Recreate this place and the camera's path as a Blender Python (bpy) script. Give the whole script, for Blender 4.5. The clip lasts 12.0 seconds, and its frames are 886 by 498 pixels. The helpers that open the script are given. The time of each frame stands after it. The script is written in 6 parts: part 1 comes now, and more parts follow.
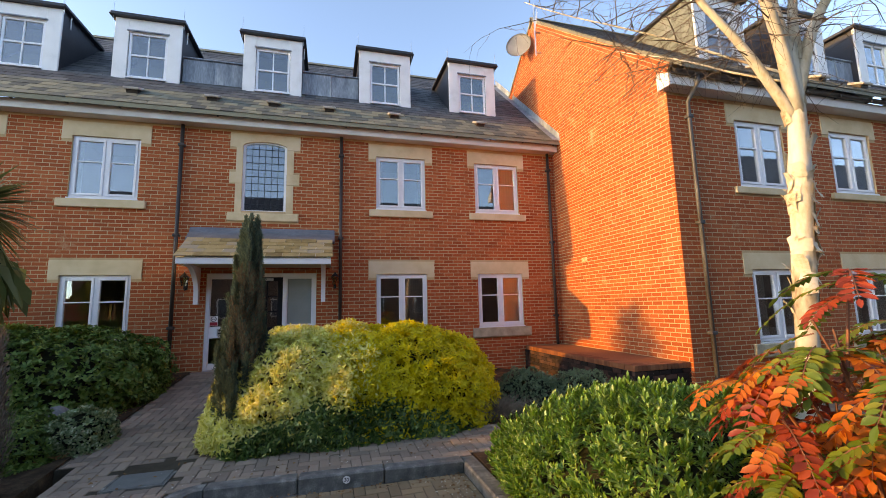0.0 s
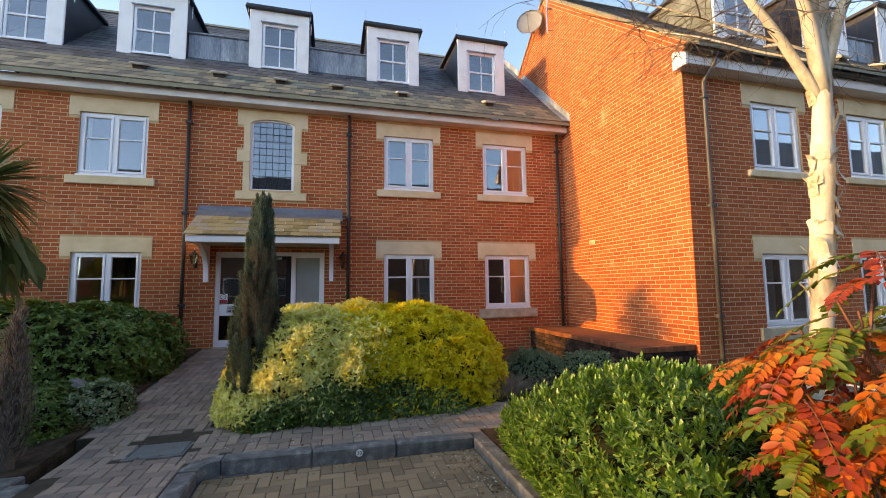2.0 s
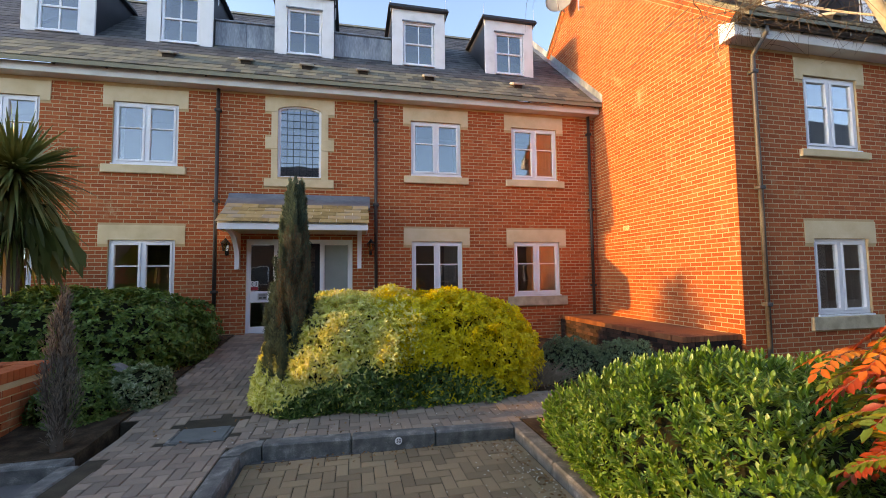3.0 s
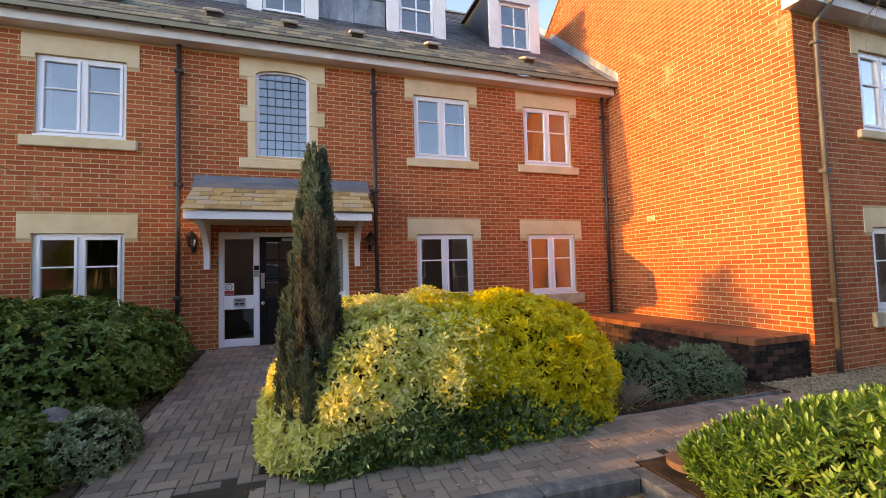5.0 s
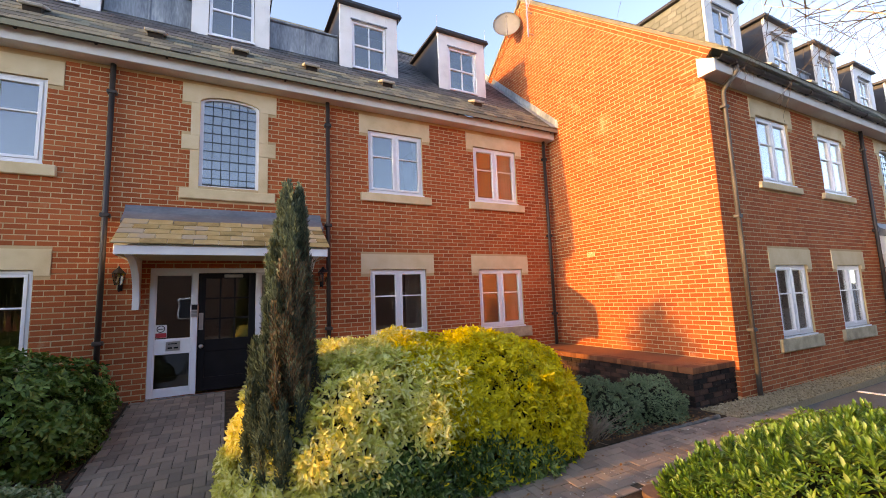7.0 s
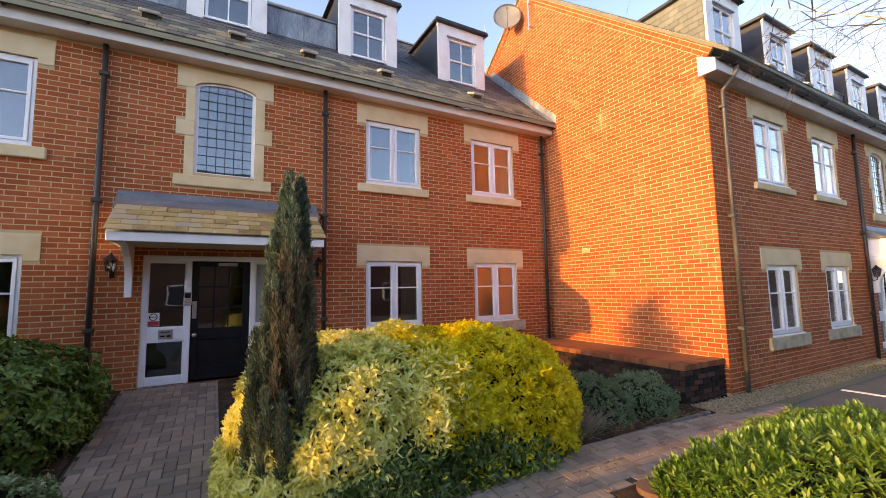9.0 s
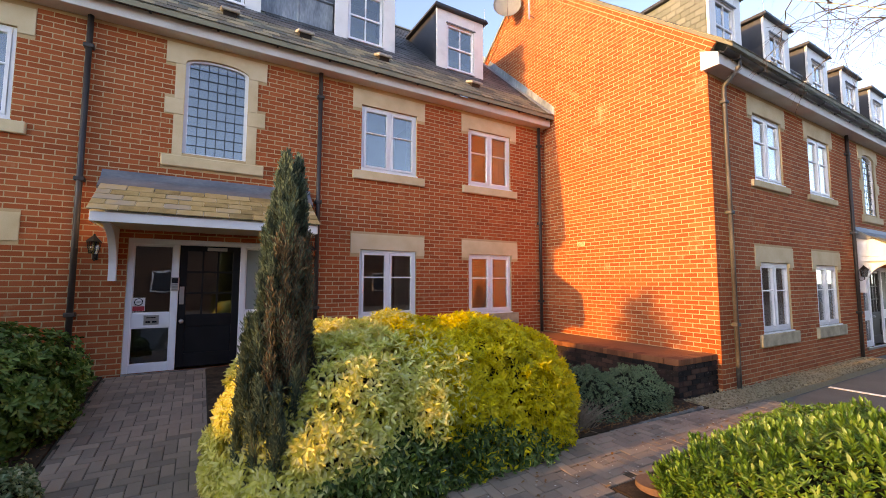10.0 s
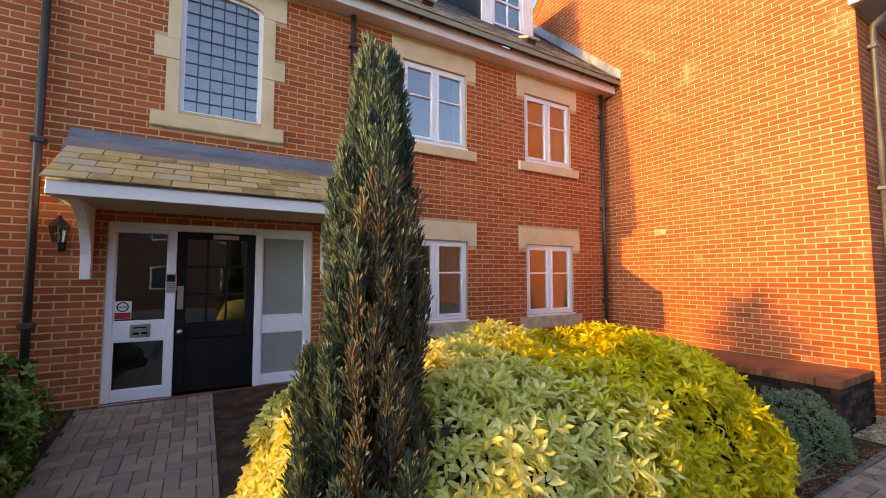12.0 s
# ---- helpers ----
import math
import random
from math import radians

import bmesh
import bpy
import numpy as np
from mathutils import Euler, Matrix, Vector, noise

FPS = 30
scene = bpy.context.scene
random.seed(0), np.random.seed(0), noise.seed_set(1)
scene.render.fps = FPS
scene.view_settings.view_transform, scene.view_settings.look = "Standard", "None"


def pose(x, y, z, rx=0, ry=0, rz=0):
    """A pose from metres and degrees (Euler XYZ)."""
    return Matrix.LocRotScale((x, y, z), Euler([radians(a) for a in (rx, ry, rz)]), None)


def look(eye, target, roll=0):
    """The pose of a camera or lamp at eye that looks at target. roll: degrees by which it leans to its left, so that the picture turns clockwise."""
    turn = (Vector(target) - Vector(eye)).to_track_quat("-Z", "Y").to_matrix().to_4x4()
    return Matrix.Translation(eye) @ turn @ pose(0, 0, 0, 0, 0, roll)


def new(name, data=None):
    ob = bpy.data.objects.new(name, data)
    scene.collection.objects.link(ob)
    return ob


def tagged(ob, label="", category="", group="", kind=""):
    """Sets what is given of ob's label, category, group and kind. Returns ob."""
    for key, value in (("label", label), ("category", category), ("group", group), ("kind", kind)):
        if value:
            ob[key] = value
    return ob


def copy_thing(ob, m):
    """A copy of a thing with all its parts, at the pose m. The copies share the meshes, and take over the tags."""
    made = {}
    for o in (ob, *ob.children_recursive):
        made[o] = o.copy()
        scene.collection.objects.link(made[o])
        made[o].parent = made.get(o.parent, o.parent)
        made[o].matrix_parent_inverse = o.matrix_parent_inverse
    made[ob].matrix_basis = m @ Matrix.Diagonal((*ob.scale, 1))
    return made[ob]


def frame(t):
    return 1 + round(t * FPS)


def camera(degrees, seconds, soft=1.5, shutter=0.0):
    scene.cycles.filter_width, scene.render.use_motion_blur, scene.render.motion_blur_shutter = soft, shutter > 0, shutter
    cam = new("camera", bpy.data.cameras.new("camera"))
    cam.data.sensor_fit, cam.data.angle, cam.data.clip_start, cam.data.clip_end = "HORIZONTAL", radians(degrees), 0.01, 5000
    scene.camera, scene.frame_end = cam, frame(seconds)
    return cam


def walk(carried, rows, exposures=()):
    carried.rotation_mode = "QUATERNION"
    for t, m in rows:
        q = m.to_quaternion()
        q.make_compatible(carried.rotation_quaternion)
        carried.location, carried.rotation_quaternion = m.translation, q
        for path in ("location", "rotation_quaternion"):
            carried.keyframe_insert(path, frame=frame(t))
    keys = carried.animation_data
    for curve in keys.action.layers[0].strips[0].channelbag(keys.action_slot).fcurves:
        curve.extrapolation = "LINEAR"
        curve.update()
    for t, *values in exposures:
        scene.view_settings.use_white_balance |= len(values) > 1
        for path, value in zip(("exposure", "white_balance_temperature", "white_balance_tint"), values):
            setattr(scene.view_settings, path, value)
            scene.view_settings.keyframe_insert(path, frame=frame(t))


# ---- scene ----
cam = camera(93.7, 12.0, soft=0.9)
PATH = [
    (0, (-0.438, 0.004, 1.511), (0.093, 1.914, 1.779), -1.4),
    (0.5, (-0.444, 0.033, 1.498), (0.097, 1.945, 1.73), -1.4),
    (1, (-0.447, 0.041, 1.491), (0.102, 1.953, 1.704), -1.2),
    (1.5, (-0.472, 0.033, 1.498), (0.068, 1.948, 1.693), -0.9),
    (2, (-0.525, 0.025, 1.495), (-0.009, 1.949, 1.676), -0.7),
    (2.5, (-0.621, 0.051, 1.487), (-0.136, 1.985, 1.651), -0.6),
    (3, (-0.667, 0.211, 1.467), (-0.244, 2.161, 1.595), -0.7),
    (3.5, (-0.703, 0.52, 1.47), (-0.237, 2.461, 1.589), -1.4),
    (3.7, (-0.79, 0.645, 1.454), (-0.308, 2.583, 1.561), -1.2),
    (5.3, (-1.544, 1.818, 1.553), (-0.801, 3.672, 1.644), -1.9),
    (5.5, (-1.626, 1.9, 1.578), (-0.752, 3.698, 1.62), -2.1),
    (6, (-1.703, 1.865, 1.63), (-0.834, 3.663, 1.726), -2.6),
    (6.5, (-1.759, 1.802, 1.65), (-0.818, 3.555, 1.85), -2.8),
    (6.7, (-1.771, 1.777, 1.635), (-0.846, 3.535, 1.873), -2.3),
    (8.5, (-1.874, 1.816, 1.658), (-0.924, 3.564, 1.864), -1.2),
    (9, (-1.864, 1.832, 1.661), (-0.901, 3.574, 1.857), -1.1),
    (9.5, (-1.871, 1.867, 1.649), (-0.882, 3.596, 1.826), -0.6),
    (10, (-1.898, 1.986, 1.633), (-0.89, 3.706, 1.792), 0.1),
    (10.5, (-1.828, 2.306, 1.627), (-0.902, 4.07, 1.795), -0.9),
    (11, (-1.834, 2.703, 1.616), (-0.946, 4.49, 1.756), 0.3),
    (11.5, (-1.931, 3.205, 1.643), (-1.036, 4.988, 1.771), 0.6),
    (12, (-1.927, 3.723, 1.66), (-0.92, 5.445, 1.793), -0.1),
]
walk(cam, [(t, look(eye, target, roll)) for t, eye, target, roll in PATH], [(0, 2.90, 13200, 13), (2.5, 3.00, 13500, 13), (5.5, 3.22, 14500, 19), (9, 3.08, 14200, 20), (12, 3.16, 14300, 19)])

# ---- world, sun, exposure ----
SUN_ELEV, SUN_AZ = 11.6, 271.2
world = bpy.data.worlds.new("world")
scene.world = world
world.use_nodes = True
wn = world.node_tree.nodes
sky = wn.new("ShaderNodeTexSky")
sky.sky_type = 'NISHITA'
sky.sun_disc = False
sky.sun_elevation = radians(SUN_ELEV)
sky.sun_rotation = radians(SUN_AZ)
sky.altitude, sky.air_density, sky.dust_density, sky.ozone_density = 0, 0.5, 0.4, 3.8
wn["Background"].inputs[1].default_value = 0.15
world.node_tree.links.new(sky.outputs[0], wn["Background"].inputs[0])
sun = new("sun", bpy.data.lights.new("sun", 'SUN'))
sun.data.energy, sun.data.angle, sun.data.color = 0.67, radians(0.55), (1.0, 0.64, 0.24)
sun.matrix_world = look((-40, 9 + 0.84, 6 + 40 * math.tan(radians(SUN_ELEV))), (0, 9, 6.0))

# ---- materials ----
def mat(name, cols, rough=0.7, scale=8.0, fine=90.0, bump=0.15, metal=0.0, per_piece=False, spec=0.5, stretch=(1, 1, 1), contrast=1.0, bloom=None, bloom_scale=1.3, bloom_from=0.60):
    """Two-scale procedural surface: cols is a list of colours that noise (or the piece) mixes between."""
    m = bpy.data.materials.new(name)
    m.use_nodes = True
    n, l = m.node_tree.nodes, m.node_tree.links
    b = n["Principled BSDF"]
    b.inputs["Roughness"].default_value, b.inputs["Metallic"].default_value = rough, metal
    b.inputs["Specular IOR Level"].default_value = spec
    geo = n.new("ShaderNodeNewGeometry")
    mp = n.new("ShaderNodeMapping")
    mp.inputs["Scale"].default_value = stretch
    l.new(geo.outputs["Position"], mp.inputs["Vector"])
    big, small = n.new("ShaderNodeTexNoise"), n.new("ShaderNodeTexNoise")
    for t, s, d in ((big, scale, 4), (small, fine, 3)):
        t.inputs["Scale"].default_value, t.inputs["Detail"].default_value = s, d
        l.new(mp.outputs[0], t.inputs["Vector"])
    add = n.new("ShaderNodeMath")
    add.operation = 'MULTIPLY_ADD'
    l.new(small.outputs[0], add.inputs[0])
    add.inputs[1].default_value = 0.45
    l.new(big.outputs[0], add.inputs[2])
    fac = add.outputs[0]
    if per_piece:
        info = n.new("ShaderNodeObjectInfo")
        s1 = n.new("ShaderNodeMath"); s1.operation = 'ADD'
        l.new(info.outputs["Random"], s1.inputs[0]); l.new(geo.outputs["Random Per Island"], s1.inputs[1])
        s2 = n.new("ShaderNodeMath"); s2.operation = 'FRACT'
        l.new(s1.outputs[0], s2.inputs[0])
        s3 = n.new("ShaderNodeMath"); s3.operation = 'MULTIPLY_ADD'
        l.new(fac, s3.inputs[0]); s3.inputs[1].default_value = 0.55
        s4 = n.new("ShaderNodeMath"); s4.operation = 'MULTIPLY'
        l.new(s2.outputs[0], s4.inputs[0]); s4.inputs[1].default_value = 0.62
        l.new(s4.outputs[0], s3.inputs[2])
        fac = s3.outputs[0]
    ramp = n.new("ShaderNodeValToRGB")
    lo, hi = 0.5 - 0.28 / contrast + 0.18, 0.5 + 0.28 / contrast + 0.22
    els = ramp.color_ramp.elements
    while len(els) < len(cols):
        els.new(0.5)
    for k, c in enumerate(cols):
        els[k].position = lo + (hi - lo) * k / max(1, len(cols) - 1)
        els[k].color = (*c, 1)
    l.new(fac, ramp.inputs[0])
    colour = ramp.outputs[0]
    if bloom:
        # pale salt bloom in loose patches
        patch = n.new("ShaderNodeTexNoise")
        patch.inputs["Scale"].default_value, patch.inputs["Detail"].default_value, patch.inputs["Roughness"].default_value = bloom_scale, 6, 0.75
        l.new(mp.outputs[0], patch.inputs["Vector"])
        rng = n.new("ShaderNodeMapRange")
        rng.inputs["From Min"].default_value, rng.inputs["From Max"].default_value, rng.inputs["To Max"].default_value = bloom_from, bloom_from + 0.14, 0.7
        l.new(patch.outputs[0], rng.inputs["Value"])
        mx = n.new("ShaderNodeMix")
        mx.data_type = 'RGBA'
        l.new(rng.outputs[0], mx.inputs[0]); l.new(colour, mx.inputs[6]); mx.inputs[7].default_value = (*bloom, 1)
        colour = mx.outputs[2]
    l.new(colour, b.inputs["Base Color"])
    if bump:
        bp = n.new("ShaderNodeBump")
        bp.inputs["Strength"].default_value, bp.inputs["Distance"].default_value = bump, 0.01
        l.new(add.outputs[0], bp.inputs["Height"])
        l.new(bp.outputs[0], b.inputs["Normal"])
    return m


def leaf_mat(name, cols, trans=0.3, rough=0.45):
    """Leaves: each leaf takes its own tone; part of the light passes through."""
    m = bpy.data.materials.new(name)
    m.use_nodes = True
    n, l = m.node_tree.nodes, m.node_tree.links
    b = n["Principled BSDF"]
    b.inputs["Roughness"].default_value = rough
    b.inputs["Specular IOR Level"].default_value = 0.35
    geo = n.new("ShaderNodeNewGeometry")
    noi = n.new("ShaderNodeTexNoise")
    noi.inputs["Scale"].default_value = 3.0
    l.new(geo.outputs["Position"], noi.inputs["Vector"])
    ad = n.new("ShaderNodeMath"); ad.operation = 'MULTIPLY_ADD'
    l.new(geo.outputs["Random Per Island"], ad.inputs[0]); ad.inputs[1].default_value = 0.7
    of = n.new("ShaderNodeMath"); of.operation = 'MULTIPLY_ADD'
    l.new(noi.outputs[0], of.inputs[0]); of.inputs[1].default_value = 0.8; of.inputs[2].default_value = -0.25
    l.new(of.outputs[0], ad.inputs[2])
    ramp = n.new("ShaderNodeValToRGB")
    els = ramp.color_ramp.elements
    while len(els) < len(cols):
        els.new(0.5)
    for k, c in enumerate(cols):
        els[k].position = k / max(1, len(cols) - 1)
        els[k].color = (*c, 1)
    l.new(ad.outputs[0], ramp.inputs[0])
    l.new(ramp.outputs[0], b.inputs["Base Color"])
    tr = n.new("ShaderNodeBsdfTranslucent")
    l.new(ramp.outputs[0], tr.inputs[0])
    mix = n.new("ShaderNodeMixShader")
    mix.inputs[0].default_value = trans
    l.new(b.outputs[0], mix.inputs[1]); l.new(tr.outputs[0], mix.inputs[2])
    l.new(mix.outputs[0], n["Material Output"].inputs[0])
    return m


def glass_mat(name, tint, gloss):
    """Coated double glazing: mirror gloss over clear glass."""
    m = bpy.data.materials.new(name)
    m.use_nodes = True
    n, l = m.node_tree.nodes, m.node_tree.links
    n.remove(n["Principled BSDF"])
    tr, gl, mix = n.new("ShaderNodeBsdfTransparent"), n.new("ShaderNodeBsdfGlossy"), n.new("ShaderNodeMixShader")
    tr.inputs[0].default_value = (*tint, 1)
    gl.inputs["Roughness"].default_value = 0.015
    noi, bp = n.new("ShaderNodeTexNoise"), n.new("ShaderNodeBump")
    geo = n.new("ShaderNodeNewGeometry")
    l.new(geo.outputs["Position"], noi.inputs["Vector"])
    noi.inputs["Scale"].default_value = 2.2
    bp.inputs["Strength"].default_value, bp.inputs["Distance"].default_value = 0.05, 0.02
    l.new(noi.outputs[0], bp.inputs["Height"]); l.new(bp.outputs[0], gl.inputs["Normal"])
    face, pw = n.new("ShaderNodeLayerWeight"), n.new("ShaderNodeMath")
    pw.operation = 'POWER'
    l.new(face.outputs["Facing"], pw.inputs[0]); pw.inputs[1].default_value = 4.0
    ad = n.new("ShaderNodeMath"); ad.operation = 'ADD'; ad.use_clamp = True
    l.new(pw.outputs[0], ad.inputs[0]); ad.inputs[1].default_value = gloss
    l.new(ad.outputs[0], mix.inputs[0]); l.new(tr.outputs[0], mix.inputs[1]); l.new(gl.outputs[0], mix.inputs[2])
    l.new(mix.outputs[0], n["Material Output"].inputs[0])
    return m


M_BRICK = mat("brick", [(0.33, 0.066, 0.021), (0.40, 0.084, 0.026), (0.45, 0.096, 0.031), (0.50, 0.120, 0.042)], 0.85, 2.0, 120, 0.5, per_piece=True, spec=0.25, contrast=0.85, bloom=(0.56, 0.34, 0.20))
# brown tone carries the shade that the opposite walls stand in
M_DBRICK = mat("shade_brown_brick", [(0.07, 0.035, 0.022), (0.12, 0.055, 0.032)], 0.9, 2.0, 60, 0.3)
M_MORTAR = mat("mortar", [(0.46, 0.30, 0.16), (0.60, 0.42, 0.25)], 0.95, 3, 150, 0.3, spec=0.1)
# stained brick with pale flecks; its near-black tones also paint in shade
M_PLINTH = mat("stained_shade_brick", [(0.016, 0.012, 0.011), (0.032, 0.021, 0.017), (0.06, 0.032, 0.025), (0.10, 0.05, 0.035)], 0.9, 4, 40, 0.5, per_piece=True, spec=0.2, bloom=(0.50, 0.48, 0.44), bloom_scale=16, bloom_from=0.63)
# the wall's brick again, dulled to put the coping in shade
M_COPING = mat("shade_dulled_brick", [(0.18, 0.062, 0.030), (0.25, 0.088, 0.040), (0.31, 0.115, 0.052)], 0.9, 3, 80, 0.5, per_piece=True, spec=0.2)
M_RUST = mat("rusty_iron", [(0.10, 0.055, 0.035), (0.17, 0.09, 0.055), (0.22, 0.12, 0.075)], 0.8, 12, 90, 0.3)
M_STONE = mat("sandstone", [(0.54, 0.40, 0.23), (0.66, 0.51, 0.32), (0.73, 0.59, 0.40)], 0.9, 3, 160, 0.25, spec=0.2)
M_SILL = mat("weathered_stone", [(0.26, 0.21, 0.14), (0.42, 0.35, 0.24), (0.56, 0.47, 0.32)], 0.9, 6, 120, 0.3, spec=0.2)
M_UPVC = mat("white_upvc", [(0.74, 0.75, 0.77), (0.82, 0.82, 0.83)], 0.35, 2, 40, 0.03)
M_PAINT = mat("white_paint", [(0.62, 0.61, 0.58), (0.78, 0.77, 0.74), (0.82, 0.81, 0.79)], 0.5, 3, 70, 0.12)
M_FASCIA = mat("fascia_paint", [(0.55, 0.53, 0.50), (0.74, 0.72, 0.69)], 0.55, 2.5, 60, 0.1)
M_BLACK = mat("black_gloss_paint", [(0.006, 0.006, 0.007), (0.014, 0.014, 0.016)], 0.4, 4, 80, 0.05, spec=0.2)
M_PIPE = mat("black_plastic", [(0.018, 0.014, 0.013), (0.05, 0.038, 0.032)], 0.5, 3, 60, 0.1)
M_LEAD = mat("lead", [(0.09, 0.11, 0.13), (0.16, 0.19, 0.22), (0.26, 0.30, 0.33), (0.42, 0.45, 0.47)], 0.5, 5, 40, 0.3, spec=0.5, stretch=(1, 1, 0.22), contrast=0.9)
M_DLEAD = mat("dark_lead", [(0.075, 0.085, 0.10), (0.11, 0.125, 0.145), (0.17, 0.19, 0.21)], 0.5, 4, 30, 0.15, stretch=(0.5, 1, 1))
M_FLECK = leaf_mat("pale_fleck", [(0.45, 0.42, 0.34), (0.70, 0.68, 0.60)], 0.1, 0.8)
M_SLATE = mat("roof_slate", [(0.085, 0.088, 0.075), (0.14, 0.138, 0.108), (0.20, 0.188, 0.132), (0.26, 0.235, 0.155)], 0.75, 3, 60, 0.5, per_piece=True, spec=0.35)
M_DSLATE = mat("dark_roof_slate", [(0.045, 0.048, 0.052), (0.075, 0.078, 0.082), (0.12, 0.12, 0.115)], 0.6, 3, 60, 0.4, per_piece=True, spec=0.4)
M_CSLATE = mat("mossy_stone_slate", [(0.15, 0.12, 0.055), (0.27, 0.215, 0.10), (0.34, 0.28, 0.15), (0.26, 0.245, 0.20)], 0.8, 7, 70, 0.7, per_piece=True, spec=0.3)
M_CHEEK = mat("dark_cladding", [(0.018, 0.02, 0.026), (0.035, 0.038, 0.045)], 0.5, 3, 50, 0.2)
M_GSLATE = mat("slate_hanging", [(0.12, 0.13, 0.10), (0.19, 0.20, 0.16)], 0.7, 4, 70, 0.3, per_piece=True)
M_PAVER = mat("block_paver", [(0.175, 0.132, 0.102), (0.225, 0.168, 0.128), (0.265, 0.195, 0.146), (0.31, 0.228, 0.168)], 0.85, 2.2, 110, 0.5, per_piece=True, spec=0.3)
M_BAYPAVER = mat("bay_paver", [(0.18, 0.125, 0.072), (0.24, 0.165, 0.095), (0.30, 0.21, 0.12)], 0.85, 1.4, 110, 0.5, per_piece=True, spec=0.3)
M_SAND = mat("joint_sand", [(0.035, 0.03, 0.022), (0.08, 0.065, 0.045)], 0.95, 5, 120, 0.4, spec=0.1)
M_KERB = mat("kerb_concrete", [(0.055, 0.06, 0.055), (0.095, 0.097, 0.09), (0.15, 0.148, 0.135), (0.30, 0.29, 0.26)], 0.9, 9, 110, 0.5, spec=0.2)
M_ASPHALT = mat("asphalt", [(0.07, 0.07, 0.07), (0.115, 0.112, 0.108)], 0.9, 2, 160, 0.5, spec=0.3)
M_SOIL = mat("soil", [(0.02, 0.013, 0.008), (0.05, 0.032, 0.02), (0.10, 0.065, 0.04)], 0.95, 7, 60, 0.8, spec=0.1)
M_GRAVEL = mat("gravel", [(0.15, 0.11, 0.065), (0.28, 0.21, 0.125), (0.40, 0.32, 0.21)], 0.9, 30, 140, 0.6, per_piece=True, spec=0.2)
M_LEAFLITTER = leaf_mat("leaf_litter", [(0.09, 0.04, 0.015), (0.20, 0.09, 0.03), (0.30, 0.17, 0.07)], 0.1, 0.8)
M_GLASS = glass_mat("window_glass", (0.90, 0.92, 0.92), 0.18)
M_DGLASS = glass_mat("door_glass", (0.62, 0.64, 0.65), 0.16)
M_FROST = mat("frosted_glass", [(0.22, 0.25, 0.23), (0.29, 0.32, 0.30)], 0.25, 2, 90, 0.05)
M_WALLIN = mat("interior_plaster", [(0.22, 0.21, 0.19), (0.30, 0.29, 0.27)], 0.9, 1, 40, 0.05)
M_CURTAIN = mat("curtain_cloth", [(0.55, 0.55, 0.50), (0.72, 0.72, 0.68)], 0.9, 2, 60, 0.2)
M_STEEL = mat("brushed_steel", [(0.40, 0.40, 0.41), (0.58, 0.58, 0.58)], 0.35, 6, 90, 0.05, metal=1.0)
M_VENT = mat("pale_vent", [(0.34, 0.31, 0.26), (0.52, 0.48, 0.41)], 0.7, 5, 60, 0.1)
M_STALK = mat("red_stalk", [(0.16, 0.05, 0.025), (0.26, 0.09, 0.04)], 0.7, 8, 60, 0.1)
M_GREY = mat("grey_plastic", [(0.20, 0.20, 0.20), (0.30, 0.30, 0.30)], 0.5, 5, 80, 0.05)
M_DISH = mat("dish_enamel", [(0.36, 0.36, 0.33), (0.50, 0.50, 0.46)], 0.5, 4, 60, 0.08)
M_RED = mat("red_print", [(0.42, 0.02, 0.03), (0.50, 0.03, 0.04)], 0.5, 5, 60, 0.02)
M_COVER = mat("slate_cover", [(0.085, 0.095, 0.09), (0.14, 0.15, 0.14)], 0.85, 5, 90, 0.3)
M_ROCK = mat("grey_rock", [(0.10, 0.10, 0.10), (0.22, 0.21, 0.20)], 0.9, 6, 50, 0.6)
M_BIRCH = mat("birch_bark", [(0.16, 0.09, 0.045), (0.46, 0.37, 0.25), (0.60, 0.53, 0.40), (0.66, 0.60, 0.49)], 0.8, 5, 35, 0.5, stretch=(1, 1, 0.45), spec=0.3)
M_PEEL = mat("peeling_bark", [(0.24, 0.13, 0.06), (0.52, 0.40, 0.26), (0.64, 0.55, 0.41), (0.68, 0.61, 0.49)], 0.8, 8, 50, 0.4)
M_TWIG = mat("twig", [(0.05, 0.035, 0.025), (0.12, 0.085, 0.06)], 0.9, 8, 60, 0.3)
M_DRYTWIG = mat("dry_twig", [(0.16, 0.12, 0.085), (0.30, 0.23, 0.165)], 0.9, 8, 60, 0.3)
# near-black so that gaps between leaves look like deep inner shade
M_CORE = mat("core_shade", [(0.012, 0.014, 0.008), (0.03, 0.03, 0.016)], 0.95, 8, 50, 0.5, spec=0.1)
L_PALE = leaf_mat("variegated_leaf", [(0.40, 0.43, 0.08), (0.70, 0.66, 0.15), (0.85, 0.79, 0.25), (0.90, 0.85, 0.37), (0.92, 0.88, 0.50)], 0.45)
L_GOLD = leaf_mat("golden_leaf", [(0.38, 0.36, 0.03), (0.74, 0.60, 0.03), (0.88, 0.70, 0.04), (0.92, 0.78, 0.10)], 0.45)
# green leaves kept dark to put shade into the foot of the shrubs
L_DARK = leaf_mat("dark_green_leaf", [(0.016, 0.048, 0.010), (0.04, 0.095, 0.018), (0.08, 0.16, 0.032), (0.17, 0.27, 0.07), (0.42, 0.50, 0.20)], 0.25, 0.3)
L_HEDGE = leaf_mat("hedge_leaf", [(0.025, 0.065, 0.012), (0.07, 0.15, 0.025), (0.14, 0.24, 0.05), (0.22, 0.33, 0.10)], 0.25, 0.4)
